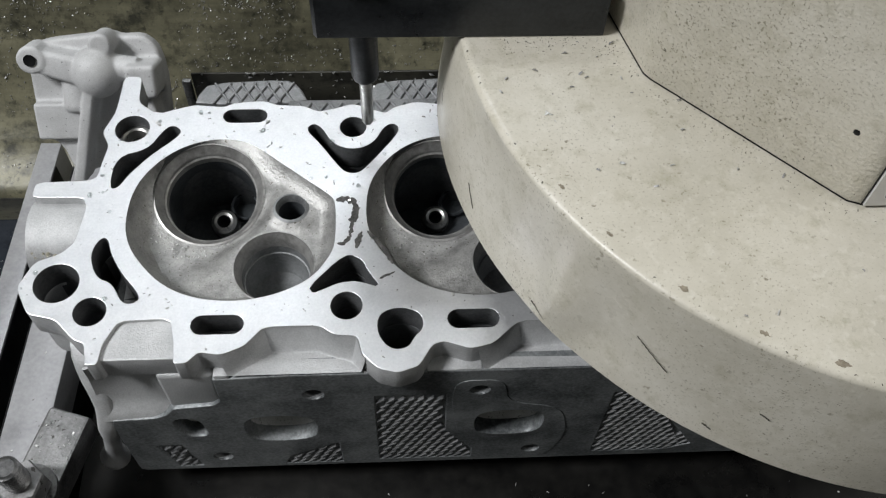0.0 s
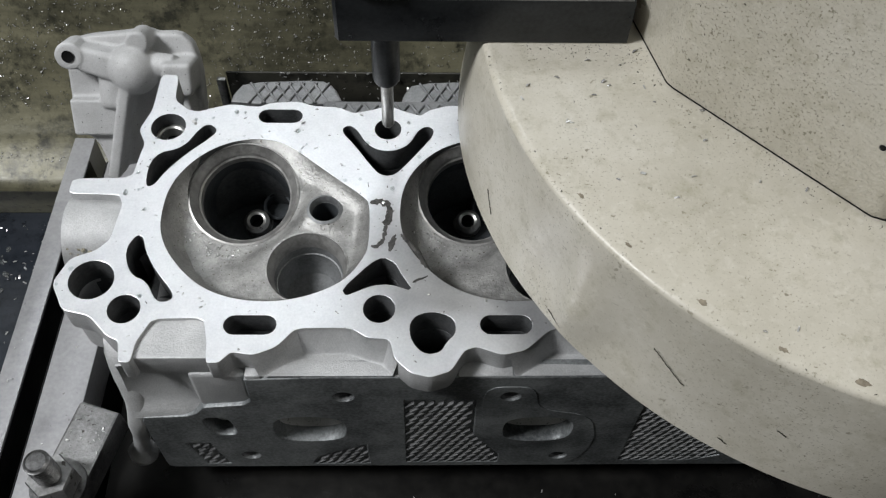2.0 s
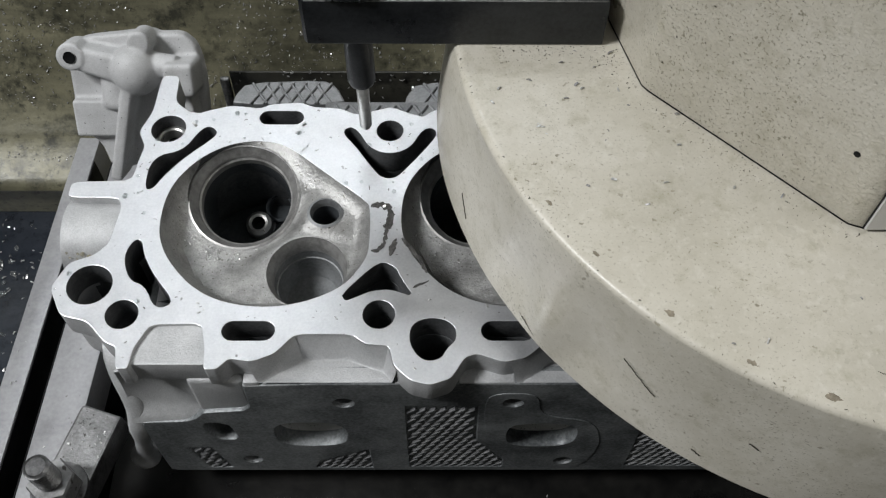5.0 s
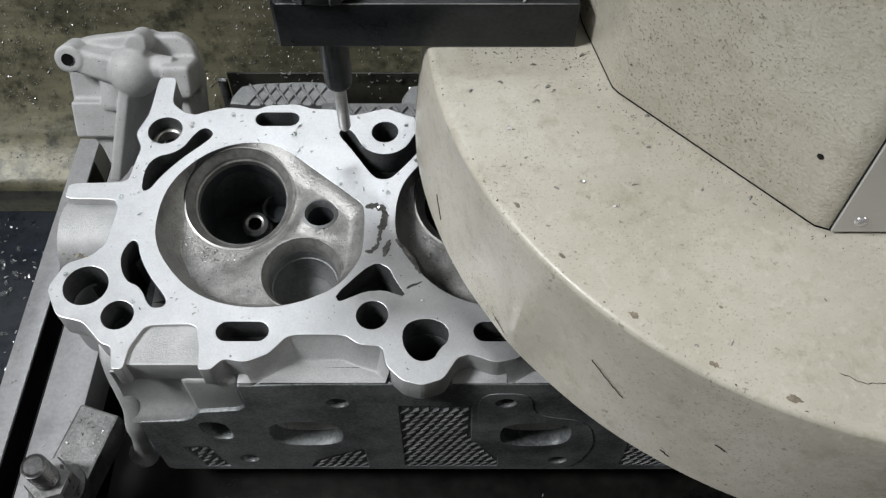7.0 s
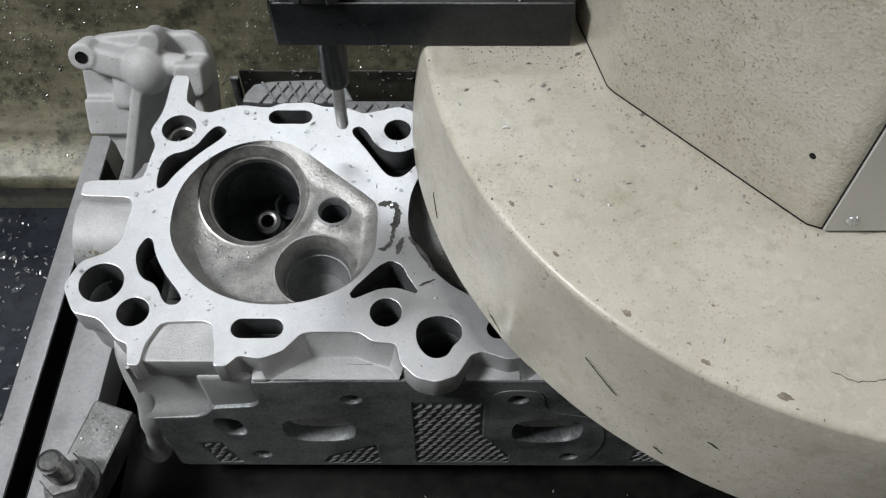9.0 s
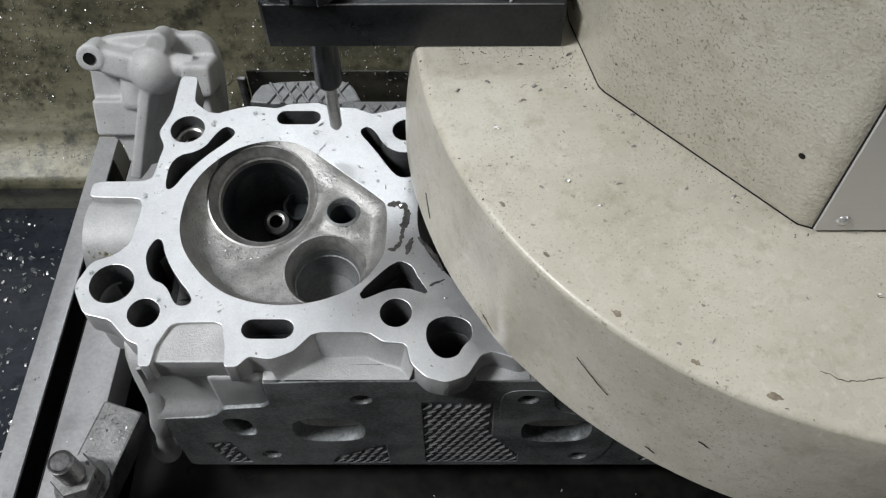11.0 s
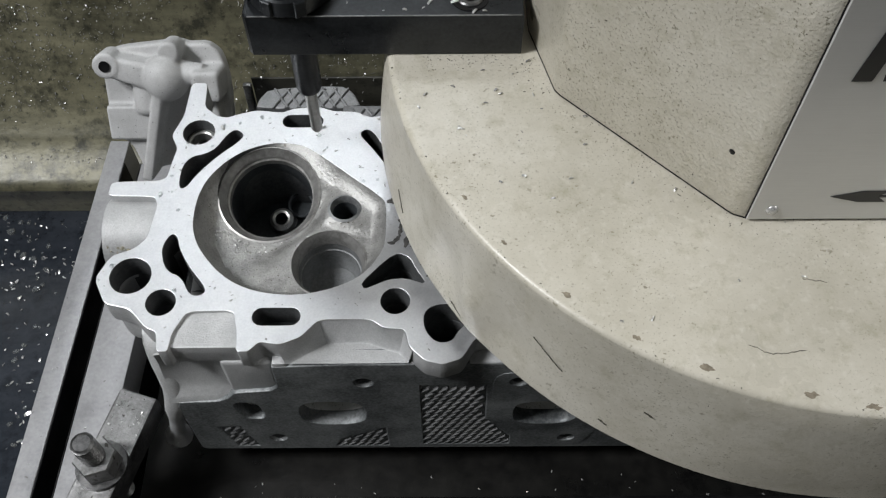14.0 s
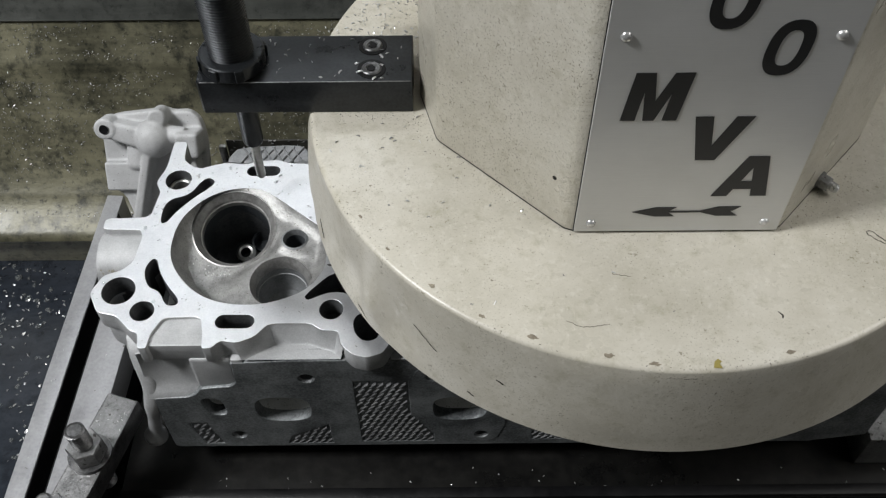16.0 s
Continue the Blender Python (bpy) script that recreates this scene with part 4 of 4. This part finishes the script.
def letter(sign, parent, x0, x1, z0, z1, lean=0.13):
    loops = [[((x + lean * z), z) for x, z in loop] for loop in SIGNS[sign]]
    low, high = min(p[0] for p in loops[0]), max(p[0] for p in loops[0])
    loops = [[(x0 + (x - low) / (high - low) * (x1 - x0), z0 + z * (z1 - z0)) for x, z in loop] for loop in loops]
    return part("letter", standing("letter", loops, -0.0156, -0.01535, [INK], 0.00003), None, parent, "black slanted letter")


milling_head, name_plate = build_milling_head()
for sign, x0, x1, z0, z1 in (("M", 0.2580, 0.2830, 0.1497, 0.1738), ("V", 0.2874, 0.3110, 0.1272, 0.1515), ("A", 0.3035, 0.3272, 0.1050, 0.1292), ("0", 0.3058, 0.3222, 0.1722, 0.1975), ("0", 0.2816, 0.2985, 0.1936, 0.2190)):
    letter(sign, name_plate, x0, x1, z0, z1)


def build_arrow(parent):
    z = 0.0948
    shape = [(0.2715, z), (0.2815, z + 0.003), (0.2905, z + 0.003), (0.2875, z + 0.0005), (0.3015, z + 0.0006), (0.3085, z + 0.0032), (0.3185, z + 0.0032), (0.3145, z), (0.3180, z - 0.0028), (0.3085, z - 0.0028), (0.3015, z - 0.0004),
             (0.2875, z - 0.0005), (0.2905, z - 0.003), (0.2815, z - 0.003)]
    part("arrow", standing("arrow", [shape], -0.0156, -0.01535, [INK], 0.00003), None, parent, "black feathered arrow")


build_arrow(name_plate)


def flake(x, y, z, size, seed, normal=None):
    """A small bare spot where the paint has come off."""
    rng = random.Random(seed)
    ring_points = [(size * rng.uniform(0.35, 1) * math.cos(a) * 1.8, size * rng.uniform(0.35, 1) * math.sin(a)) for a in [math.pi * i / 7 for i in range(14)]]
    me = extruded("flake", [ring_points], 0, 0.00012, [BARE], 0.00002)
    around = math.atan2(y - AXIS[1], x - AXIS[0])
    me.transform(Matrix.Translation((x, y, z)) @ Matrix.Rotation(around + math.pi / 2, 4, "Z"))
    return me


flakes = [(0.2256, -0.0700, 0.0016), (0.256, -0.0795, 0.0018), (0.274, -0.0835, 0.0016), (0.205, -0.0596, 0.0012), (0.1840, -0.0435, 0.0014), (0.1640, -0.0230, 0.001), (0.330, -0.0785, 0.0014), (0.1512, -0.004, 0.0012)]
for n, (x, y, size) in enumerate(flakes):
    part("paint_flake", flake(x, y, COVER_TOP, size, n), None, milling_head, "bare brownish spot in the paint")
part("paint_flake", extruded("flake", [mm([(297.3, -85.6), (300.9, -85.9), (300.0, -83.6), (301.2, -82.6), (299.6, -81.4), (298.2, -82.6)])], COVER_TOP, COVER_TOP + 0.0002, [YELLOW], 0.00003), None, milling_head, "yellow spot in the paint")


def cover_point(around, z, out):
    """A place on the slanted side of the cover."""
    t = (COVER_TOP - z) / (COVER_TOP - COVER_LOW)
    r = 0.1680 + (0.1775 - 0.1680) * max(0.0, (COVER_TOP - 0.0026 - z) / (COVER_TOP - 0.0026 - COVER_LOW)) + out
    return Vector((AXIS[0] + 0.0042 * t + r * math.cos(around), AXIS[1] + 0.0051 * t + r * math.sin(around), z))


def scrape(a0, z0, a1, z1, width, seed):
    """A thin dark scrape along the side of the cover."""
    rng = random.Random(seed)
    bm = bmesh.new()
    rows = []
    for i in range(31):
        t = i / 30
        w = width * (rng.uniform(0.2, 1) if rng.random() < 0.6 else 0.03) * math.sin(math.pi * (0.08 + 0.84 * t))
        a, z = a0 + (a1 - a0) * t, z0 + (z1 - z0) * t + rng.uniform(-0.0003, 0.0003)
        rows.append([bm.verts.new(cover_point(a, z - w, -0.0001)), bm.verts.new(cover_point(a, z, 0.0003)), bm.verts.new(cover_point(a, z + w, -0.0001))])
    for a, b in zip(rows, rows[1:]):
        for k in range(2):
            bm.faces.new((a[k], b[k], b[k + 1], a[k + 1]))
    bmesh.ops.recalc_face_normals(bm, faces=bm.faces)
    return bm


for n, row in enumerate(((-2.31, 0.052, -2.23, 0.043, 0.00035), (-2.84, 0.036, -2.80, 0.028, 0.0004), (-1.95, 0.066, -1.92, 0.064, 0.0007), (-2.55, 0.0235, -2.51, 0.021, 0.0012), (-2.13, 0.026, -2.11, 0.0245, 0.0010), (-1.77, 0.0758, -1.56, 0.0750, 0.0013), (-2.05, 0.046, -2.03, 0.0445, 0.0006))):
    part("scrape", scrape(*row[:4], row[4] * 0.4, n), GRIT, milling_head, "dark scrape in the paint")


def build_arm(mill):
    arm = part("probe_arm", extruded("probe_arm", [[(0.0702, 0.0648), (0.1745, 0.0648), (0.1745, 0.1005), (0.0702, 0.1005), (0.0688, 0.0985), (0.0688, 0.0665)]], 0.0802, 0.100, [BLACKSTEEL], 0.0007), None, mill, "black oxide steel arm block")
    part("worn_edge", block(0.0708, 0.1738, 0.0650, 0.0657, 0.0996, 0.1001, 0.0002, 1), STEEL, arm, "edge worn to bare steel")
    for y in (0.0742, 0.0918):
        part("socket_screw", lathe([(0, 0.0), (0.0024, 0.0), (0.0027, 0.0005), (0.0042, 0.0006), (0.0049, 0.0001), (0.0050, -0.002)], 24, pose(0.1544, y, 0.1005)), STUDSTEEL, arm, "black socket cap screw")
        # Raised black hexagon and ring for the shade in socket and counterbore.
        part("hex_recess", hexagon(0.0040, 0.1004, 0.1008), DARKGAP, arm, at=pose(0.1544, y, 0))
        part("counterbore", lathe([(0.0072, 0.0001), (0.0070, 0.0004), (0.0050, 0.0003), (0.0050, 0.0)], 28, pose(0.1544, y, 0.1)), DARKGAP, arm, "flat black ring for the shade in the counterbore")
    sleeve = part("threaded_sleeve", lathe(thread(0.0111, 0.0016, 0.10, 0.34), 40), BLACKSTEEL, mill, "black threaded adjusting sleeve", pose(0.0860, 0.0795, 0))
    part("slotted_nut", lathe([(0.0109, 0.1085), (0.0155, 0.1085), (0.0162, 0.1078), (0.0162, 0.1012), (0.0155, 0.1004), (0.0109, 0.1004)], 40), BLACKSTEEL, sleeve)
    for a in (20, 110, 200, 290, 245):
        part("nut_lug", block(0.0155, 0.0172, -0.0022, 0.0022, 0.101, 0.108, 0.0004, 1, Matrix.Rotation(radians(a), 4, "Z")), BLACKSTEEL, sleeve)
    probe = part("probe", lathe([(0, 0.0802), (0.0056, 0.0802), (0.0056, 0.0445), (0.0050, 0.0428), (0.0030, 0.0422), (0, 0.0422)], 28), BLACKSTEEL, mill, "black probe holder", pose(0.0860, 0.0825, 0))
    part("probe_pin", lathe([(0, 0.0424), (0.0026, 0.0424), (0.0026, 0.0165), (0.0018, 0.0148), (0, 0.0146)], 20), GUIDE, probe, "slim ground steel pin")
    # Flat black disc for the shade in a drilled hole.
    part("drilled_hole", lathe([(0, 0.0002), (0.0008, 0.0002), (0.0011, 0.0001), (0.0012, -0.0004)], 16, Matrix.Translation((0.2374, -0.0062, 0.1072)) @ Matrix.Rotation(radians(-45), 4, "Z") @ Matrix.Rotation(radians(90), 4, "X")), DARKGAP, mill, "small black disc for the shade in a drilled hole")
    bolt = part("side_bolt", lathe([(0, 0.0095), (0.0014, 0.0094), (0.0023, 0.0082), (0.0024, 0.0), (0, 0.0)], 20), CHIP, mill, "small bright steel bolt end", Matrix.Translation((0.3643, 0.0122, 0.0846)) @ Matrix.Rotation(radians(45), 4, "Z") @ Matrix.Rotation(radians(90), 4, "X"))
    part("nut", hexagon(0.0068, 0.0008, 0.0048), STEEL, bolt)
    part("washer", lathe([(0, 0.0008), (0.0042, 0.0008), (0.0042, -0.001), (0, -0.001)], 20), STEEL, bolt)


build_arm(milling_head)


# ---- repaired crack between the first two chambers ----
def ribbon(points, width, z, seed):
    """A jagged sunken seam that shows as a dark line in the deck."""
    rng = random.Random(seed)
    fine = []
    for (ax, ay), (bx, by) in zip(points, points[1:]):
        n = max(2, int(math.hypot(bx - ax, by - ay) / 0.0008))
        fine += [(ax + (bx - ax) * i / n + rng.uniform(-0.0003, 0.0003), ay + (by - ay) * i / n + rng.uniform(-0.0003, 0.0003)) for i in range(n)]
    fine.append(points[-1])
    bm = bmesh.new()
    rows = []
    for i, (x, y) in enumerate(fine):
        px, py = fine[max(0, i - 1)]
        qx, qy = fine[min(len(fine) - 1, i + 1)]
        d = math.hypot(qx - px, qy - py) or 1
        nx, ny = -(qy - py) / d, (qx - px) / d
        w = width * rng.uniform(0.5, 1.3) * (0.35 if i in (0, len(fine) - 1) else 1) / 2
        rows.append([bm.verts.new((x + nx * w * k, y + ny * w * k, z + (0.00012 if k == 0 else 0.0))) for k in (-1, 0, 1)])
    for a, b in zip(rows, rows[1:]):
        for k in range(2):
            bm.faces.new((a[k], b[k], b[k + 1], a[k + 1]))
    bmesh.ops.recalc_face_normals(bm, faces=bm.faces)
    bmesh.ops.solidify(bm, geom=bm.faces[:], thickness=0.0002)
    return bm


head_deck = bpy.data.objects["cylinder_head"]
for n, (pts, width) in enumerate(((mm([(94.8, 52), (99.5, 52.6), (102.5, 50.5), (103.6, 47), (102.8, 43), (101.8, 40)]), 0.0030), (mm([(102, 41), (101.4, 36), (100.8, 32.5), (98.5, 29.4), (95.8, 29.6)]), 0.0016), (mm([(105.8, 35), (104.4, 31), (103.6, 27)]), 0.0026),
                                  (mm([(108.4, 35.5), (112, 30.5), (115.6, 25.5), (118.5, 19)]), 0.0016), (mm([(113.2, 12.2), (116, 13.6), (119.4, 15.2)]), 0.0009))):
    part("repair_seam", ribbon(pts, width, 0.00012, n), SEAM, head_deck, "dark rough seam of a crack repair")


# ---- chips and drops ----
def chip_into(bm, at, size, rng, normal=None):
    """One curled shaving of metal with thickness."""
    turn = Euler((rng.uniform(-0.5, 0.5), rng.uniform(-0.5, 0.5), rng.uniform(0, 6.28))).to_matrix().to_4x4()
    if normal is not None:
        turn = normal.to_track_quat("Z", "Y").to_matrix().to_4x4() @ turn
    wide, bend = size * rng.uniform(0.25, 0.55), rng.uniform(0.1, 0.45)
    m = Matrix.Translation(at) @ turn
    rows = []
    for k in range(4):
        u = k / 3 - 0.5
        z = size * bend * (0.25 - u * u) * 2 + size * 0.06
        w = wide * (1 - 0.5 * abs(u))
        rows.append([bm.verts.new(m @ Vector((u * size, e * w / 2, z + h))) for e, h in ((-1, 0), (1, 0), (1, size * 0.1), (-1, size * 0.1))])
    for a, b in zip(rows, rows[1:]):
        for i in range(4):
            j = (i + 1) % 4
            bm.faces.new((a[i], a[j], b[j], b[i]))
    bm.faces.new(rows[0][::-1])
    bm.faces.new(rows[-1])


def drop_into(bm, at, r, rng, normal=Vector((0, 0, 1))):
    m = Matrix.Translation(at) @ normal.to_track_quat("Z", "Y").to_matrix().to_4x4() @ Matrix.Rotation(rng.uniform(0, 6.28), 4, "Z") @ Matrix.Diagonal((rng.uniform(0.8, 1.5), 1, 0.5, 1))
    rows = [[bm.verts.new(m @ Vector((r * c * math.cos(a), r * c * math.sin(a), r * h))) for a in [math.pi * i / 4 for i in range(8)]] for c, h in ((1, -0.05), (0.86, 0.5), (0.5, 0.86))]
    top = bm.verts.new(m @ Vector((0, 0, r)))
    for a, b in zip(rows, rows[1:]):
        for i in range(8):
            bm.faces.new((a[i], a[(i + 1) % 8], b[(i + 1) % 8], b[i]))
    for i in range(8):
        bm.faces.new((rows[-1][i], rows[-1][(i + 1) % 8], top))


def scatter(name, label, material, count, spot, size, seed, drops=False):
    """Many small chips or drops as one object; spot gives a place and a normal, or None."""
    rng = random.Random(seed)
    bm = bmesh.new()
    for _ in range(count):
        got = spot(rng)
        if got is None:
            continue
        at, normal = got
        s = rng.uniform(size[0], size[1]) * (1.6 if rng.random() < 0.08 else 1)
        (drop_into if drops else chip_into)(bm, at, s, rng, normal)
    ob = new(name, finish(bm, name, material, False))
    return tagged(ob, label, "metal chips" if not drops else "drops", kind="stuff")


UP = Vector((0, 0, 1))
ALL_HOLES = deck_holes(3)
DECK_LOOP = deck_outline(4)


def on_deck(rng):
    p = (rng.uniform(-0.03, 0.21), rng.uniform(-0.025, 0.11))
    if not inside(p, DECK_LOOP) or any(inside(p, h) for h in ALL_HOLES) or (p[1] < 0.05 and rng.random() < 0.6):
        return None
    return Vector((p[0], p[1], 0.0001)), UP


def on_cover(rng):
    if rng.random() < 0.4:
        p = (rng.gauss(0.16, 0.02), rng.gauss(0.045, 0.025))
    else:
        a, r = rng.uniform(-3.4, -0.2), 0.165 * math.sqrt(rng.uniform(0.2, 1))
        p = (AXIS[0] + r * math.cos(a), AXIS[1] + r * math.sin(a))
    if math.hypot(p[0] - AXIS[0], p[1] - AXIS[1]) > 0.162 or (p[0] > 0.18 and p[1] > min(0.046, 0.23 - p[0])) or (p[0] < 0.18 and 0.0625 < p[1] < 0.103):
        return None
    return Vector((p[0], p[1], COVER_TOP + 0.0001)), UP


def behind_arm(rng):
    a, r = rng.uniform(2.3, 3.05), 0.165 * math.sqrt(rng.uniform(0.35, 1))
    p = (AXIS[0] + r * math.cos(a), AXIS[1] + r * math.sin(a))
    if p[1] < 0.103 or p[0] > 0.184:
        return None
    return Vector((p[0], p[1], COVER_TOP + 0.0001)), UP


def on_arm(rng):
    p = (rng.uniform(0.10, 0.173), rng.uniform(0.067, 0.099))
    if rng.random() < 0.3:
        p = (0.086 + rng.uniform(0.012, 0.022), 0.0795 + rng.uniform(-0.012, 0.014))
    return Vector((p[0], p[1], 0.1001)), UP


def on_wall(rng):
    k = rng.choice((10, 11, 11, 11, 12, 12, 15, 15, 6))
    (y0, z0), (y1, z1) = WALL_BEND[k], WALL_BEND[k + 1]
    t = rng.random()
    x = rng.uniform(-0.22, 0.30)
    if noise.noise((x * 14, k + t * 2, 0)) < rng.uniform(-0.35, 0.2):
        return None
    n = Vector((0, -(z1 - z0), y1 - y0)).normalized()
    return Vector((x, y0 + (y1 - y0) * t, z0 + (z1 - z0) * t)) + n * 0.0003, n


def on_floor(rng):
    p = (rng.uniform(-0.34, -0.092), rng.uniform(-0.10, 0.185))
    if noise.noise((p[0] * 25, p[1] * 25, 3)) < rng.uniform(-0.5, 0.35) - max(0, p[1]) * 1.0:
        return None
    return Vector((p[0], p[1], -0.1989)), UP


def on_table(rng):
    return Vector((rng.uniform(-0.02, 0.45), rng.uniform(-0.16, -0.03), -0.1299)), UP


def on_bar(rng):
    x = rng.choice((rng.uniform(-0.088, -0.079), rng.uniform(-0.062, -0.048)))
    y = rng.uniform(-0.08, 0.10)
    return Vector((x + math.tan(radians(2.2)) * (y - 0.06), y, -0.1004)), UP


def on_clamp(rng):
    m = Matrix.Translation((-0.0412, -0.0435, -0.0799)) @ Matrix.Rotation(radians(-15.5), 4, "Z")
    return m @ Vector((rng.uniform(-0.009, 0.009), rng.uniform(0.013, 0.037), 0)), UP


def in_chamber(rng):
    v = INTAKE
    a = rng.choice((rng.gauss(-1.75, 0.35), rng.gauss(1.6, 0.4), rng.gauss(-2.3, 0.5)))
    r = v[3] + abs(rng.gauss(0.0, 0.006)) + 0.0006
    x, y = v[0] + r * math.cos(a), v[1] + r * math.sin(a)
    if not inside((x, y), CHAMBER_LOOP) or edge_distance((x, y), CHAMBER_LOOP) < 0.004:
        return None
    return Vector((x + rng.choice((0, 0, PITCH)), y, v[2] + math.tan(radians(v[4])) * (y - v[1]) + 0.0008)), UP


scatter("deck_chips", "small bright chips on the milled deck", CHIP, 260, on_deck, (0.0007, 0.0017), 11)
scatter("deck_drops", "small coolant drops on the milled deck", WATER, 150, on_deck, (0.0004, 0.0012), 12, True)
scatter("amber_drops", "amber coolant drops beside the cast tab", AMBER, 22, lambda rng: (Vector((rng.uniform(-0.033, -0.018), 0.0335 + rng.uniform(-0.002, 0.002), -0.0092 + rng.uniform(-0.002, 0.001))), Vector((0, -0.6, 0.8))), (0.0004, 0.0012), 24, True)
scatter("wall_chips", "bright chips stuck to the oily tray wall", CHIP, 6500, on_wall, (0.0005, 0.0013), 13)
scatter("sheet_face_chips", "bright chips stuck to the dark rear sheet", CHIP, 170, lambda rng: (Vector((rng.uniform(0.015, 0.3), 0.1677, -0.041 - 0.06 * rng.random() ** 2)), Vector((0, -1, 0))), (0.0007, 0.0018), 23)
scatter("floor_chips", "bright chips lying on the wet tray floor", CHIP, 1300, on_floor, (0.0010, 0.0030), 14)
scatter("floor_drops", "coolant drops on the wet tray floor", WATER, 700, on_floor, (0.0006, 0.002), 15, True)
scatter("table_chips", "bright chips on the black machine table", CHIP, 280, on_table, (0.0006, 0.0016), 16)
scatter("bar_chips", "few chips on the steel fixture bar", CHIP, 22, on_bar, (0.0007, 0.0018), 17)
scatter("clamp_chips", "chips on the worn clamp bar", CHIP, 22, on_clamp, (0.0007, 0.0016), 18)
scatter("chamber_chips", "chips in the combustion chambers", CHIP, 90, in_chamber, (0.0005, 0.0014), 19)
cover_chips = scatter("cover_chips", "bright chips on the beige cutter cover", CHIP, 80, on_cover, (0.0008, 0.0020), 20)
rear_chips = scatter("rear_cover_chips", "bright chips behind the probe arm", CHIP, 520, behind_arm, (0.0008, 0.002), 21)
arm_chips = scatter("arm_chips", "bright chips on the black arm", CHIP, 42, on_arm, (0.0008, 0.0026), 22)


def beside_column(rng):
    """On the cover near the seam of the column, or before the arm."""
    if rng.random() < 0.3:
        p = (rng.uniform(0.135, 0.180), 0.0645 - abs(rng.gauss(0, 0.005)))
    else:
        (ax, ay), (bx, by) = rng.choice((((0.178, 0.078), (0.1865, 0.0445)), ((0.1865, 0.0445), (0.245, -0.0138)), ((0.1865, 0.0445), (0.245, -0.0138)), ((0.245, -0.0138), (0.3395, -0.0138)), ((0.3395, -0.0138), (0.394, 0.0445))))
        t, away = rng.random(), abs(rng.gauss(0, 0.0065)) + 0.0006
        d = math.hypot(bx - ax, by - ay)
        p = (ax + (bx - ax) * t + (by - ay) / d * away, ay + (by - ay) * t - (bx - ax) / d * away)
    if math.hypot(p[0] - AXIS[0], p[1] - AXIS[1]) > 0.160 or 0.0645 < p[1] < 0.101:
        return None
    return Vector((p[0], p[1], COVER_TOP + 0.00005)), UP


def on_rim(rng):
    a, r = rng.uniform(-3.35, -0.5), 0.1655 + rng.gauss(0, 0.0008)
    return Vector((AXIS[0] + r * math.cos(a), AXIS[1] + r * math.sin(a), COVER_TOP - 0.00025)), UP


def on_column(rng):
    """On the two slanted faces of the column, thicker towards the arm."""
    t = rng.random() ** 1.8
    z = COVER_TOP + 0.001 + 0.13 * rng.random() ** 1.3
    return Vector((0.1865 + (0.245 - 0.1865) * t, 0.0445 + (-0.0138 - 0.0445) * t, z)) + Vector((-1, -1, 0)).normalized() * 0.0002, Vector((-1, -1, 0)).normalized()


cover_grit = scatter("cover_grit", "dark oily grit along the column seam", GRIT, 420, beside_column, (0.0002, 0.0006), 31)
rim_grit = scatter("rim_grit", "dark chipped specks along the cover rim", GRIT, 60, on_rim, (0.0003, 0.0010), 32)
column_grit = scatter("column_grit", "dark grit stuck to the column paint", GRIT, 200, on_column, (0.0002, 0.0005), 33)
for pts, width in ((mm([(379.2, -15.6), (381.7, -15.2), (383.3, -17.2), (386, -20.5), (391.7, -25)]), 0.0007), (mm([(379.2, -15.6), (379.3, -16.8), (381.9, -19.6), (385.7, -22.5), (391.7, -27)]), 0.0007),
                   (mm([(240, -62), (246, -65.5), (251, -65.2), (258, -64.2)]), 0.0003), (mm([(329.5, -58.5), (331.5, -60.5), (330.6, -62)]), 0.0007), (mm([(262, -38), (270, -39.5)]), 0.0003)):
    part("stain", ribbon(pts, width, COVER_TOP + 0.00006, len(pts)), GRIT, milling_head, "thin dark stain line on the paint")


def motions():
    speed = -0.0033
    for mover in (milling_head, cover_chips, rear_chips, arm_chips, cover_grit, rim_grit, column_grit):
        walk(mover, [(t, pose(speed * (t - 7.0), 0, 0)) for t in (0, 4, 8, 12, 16)])


motions()
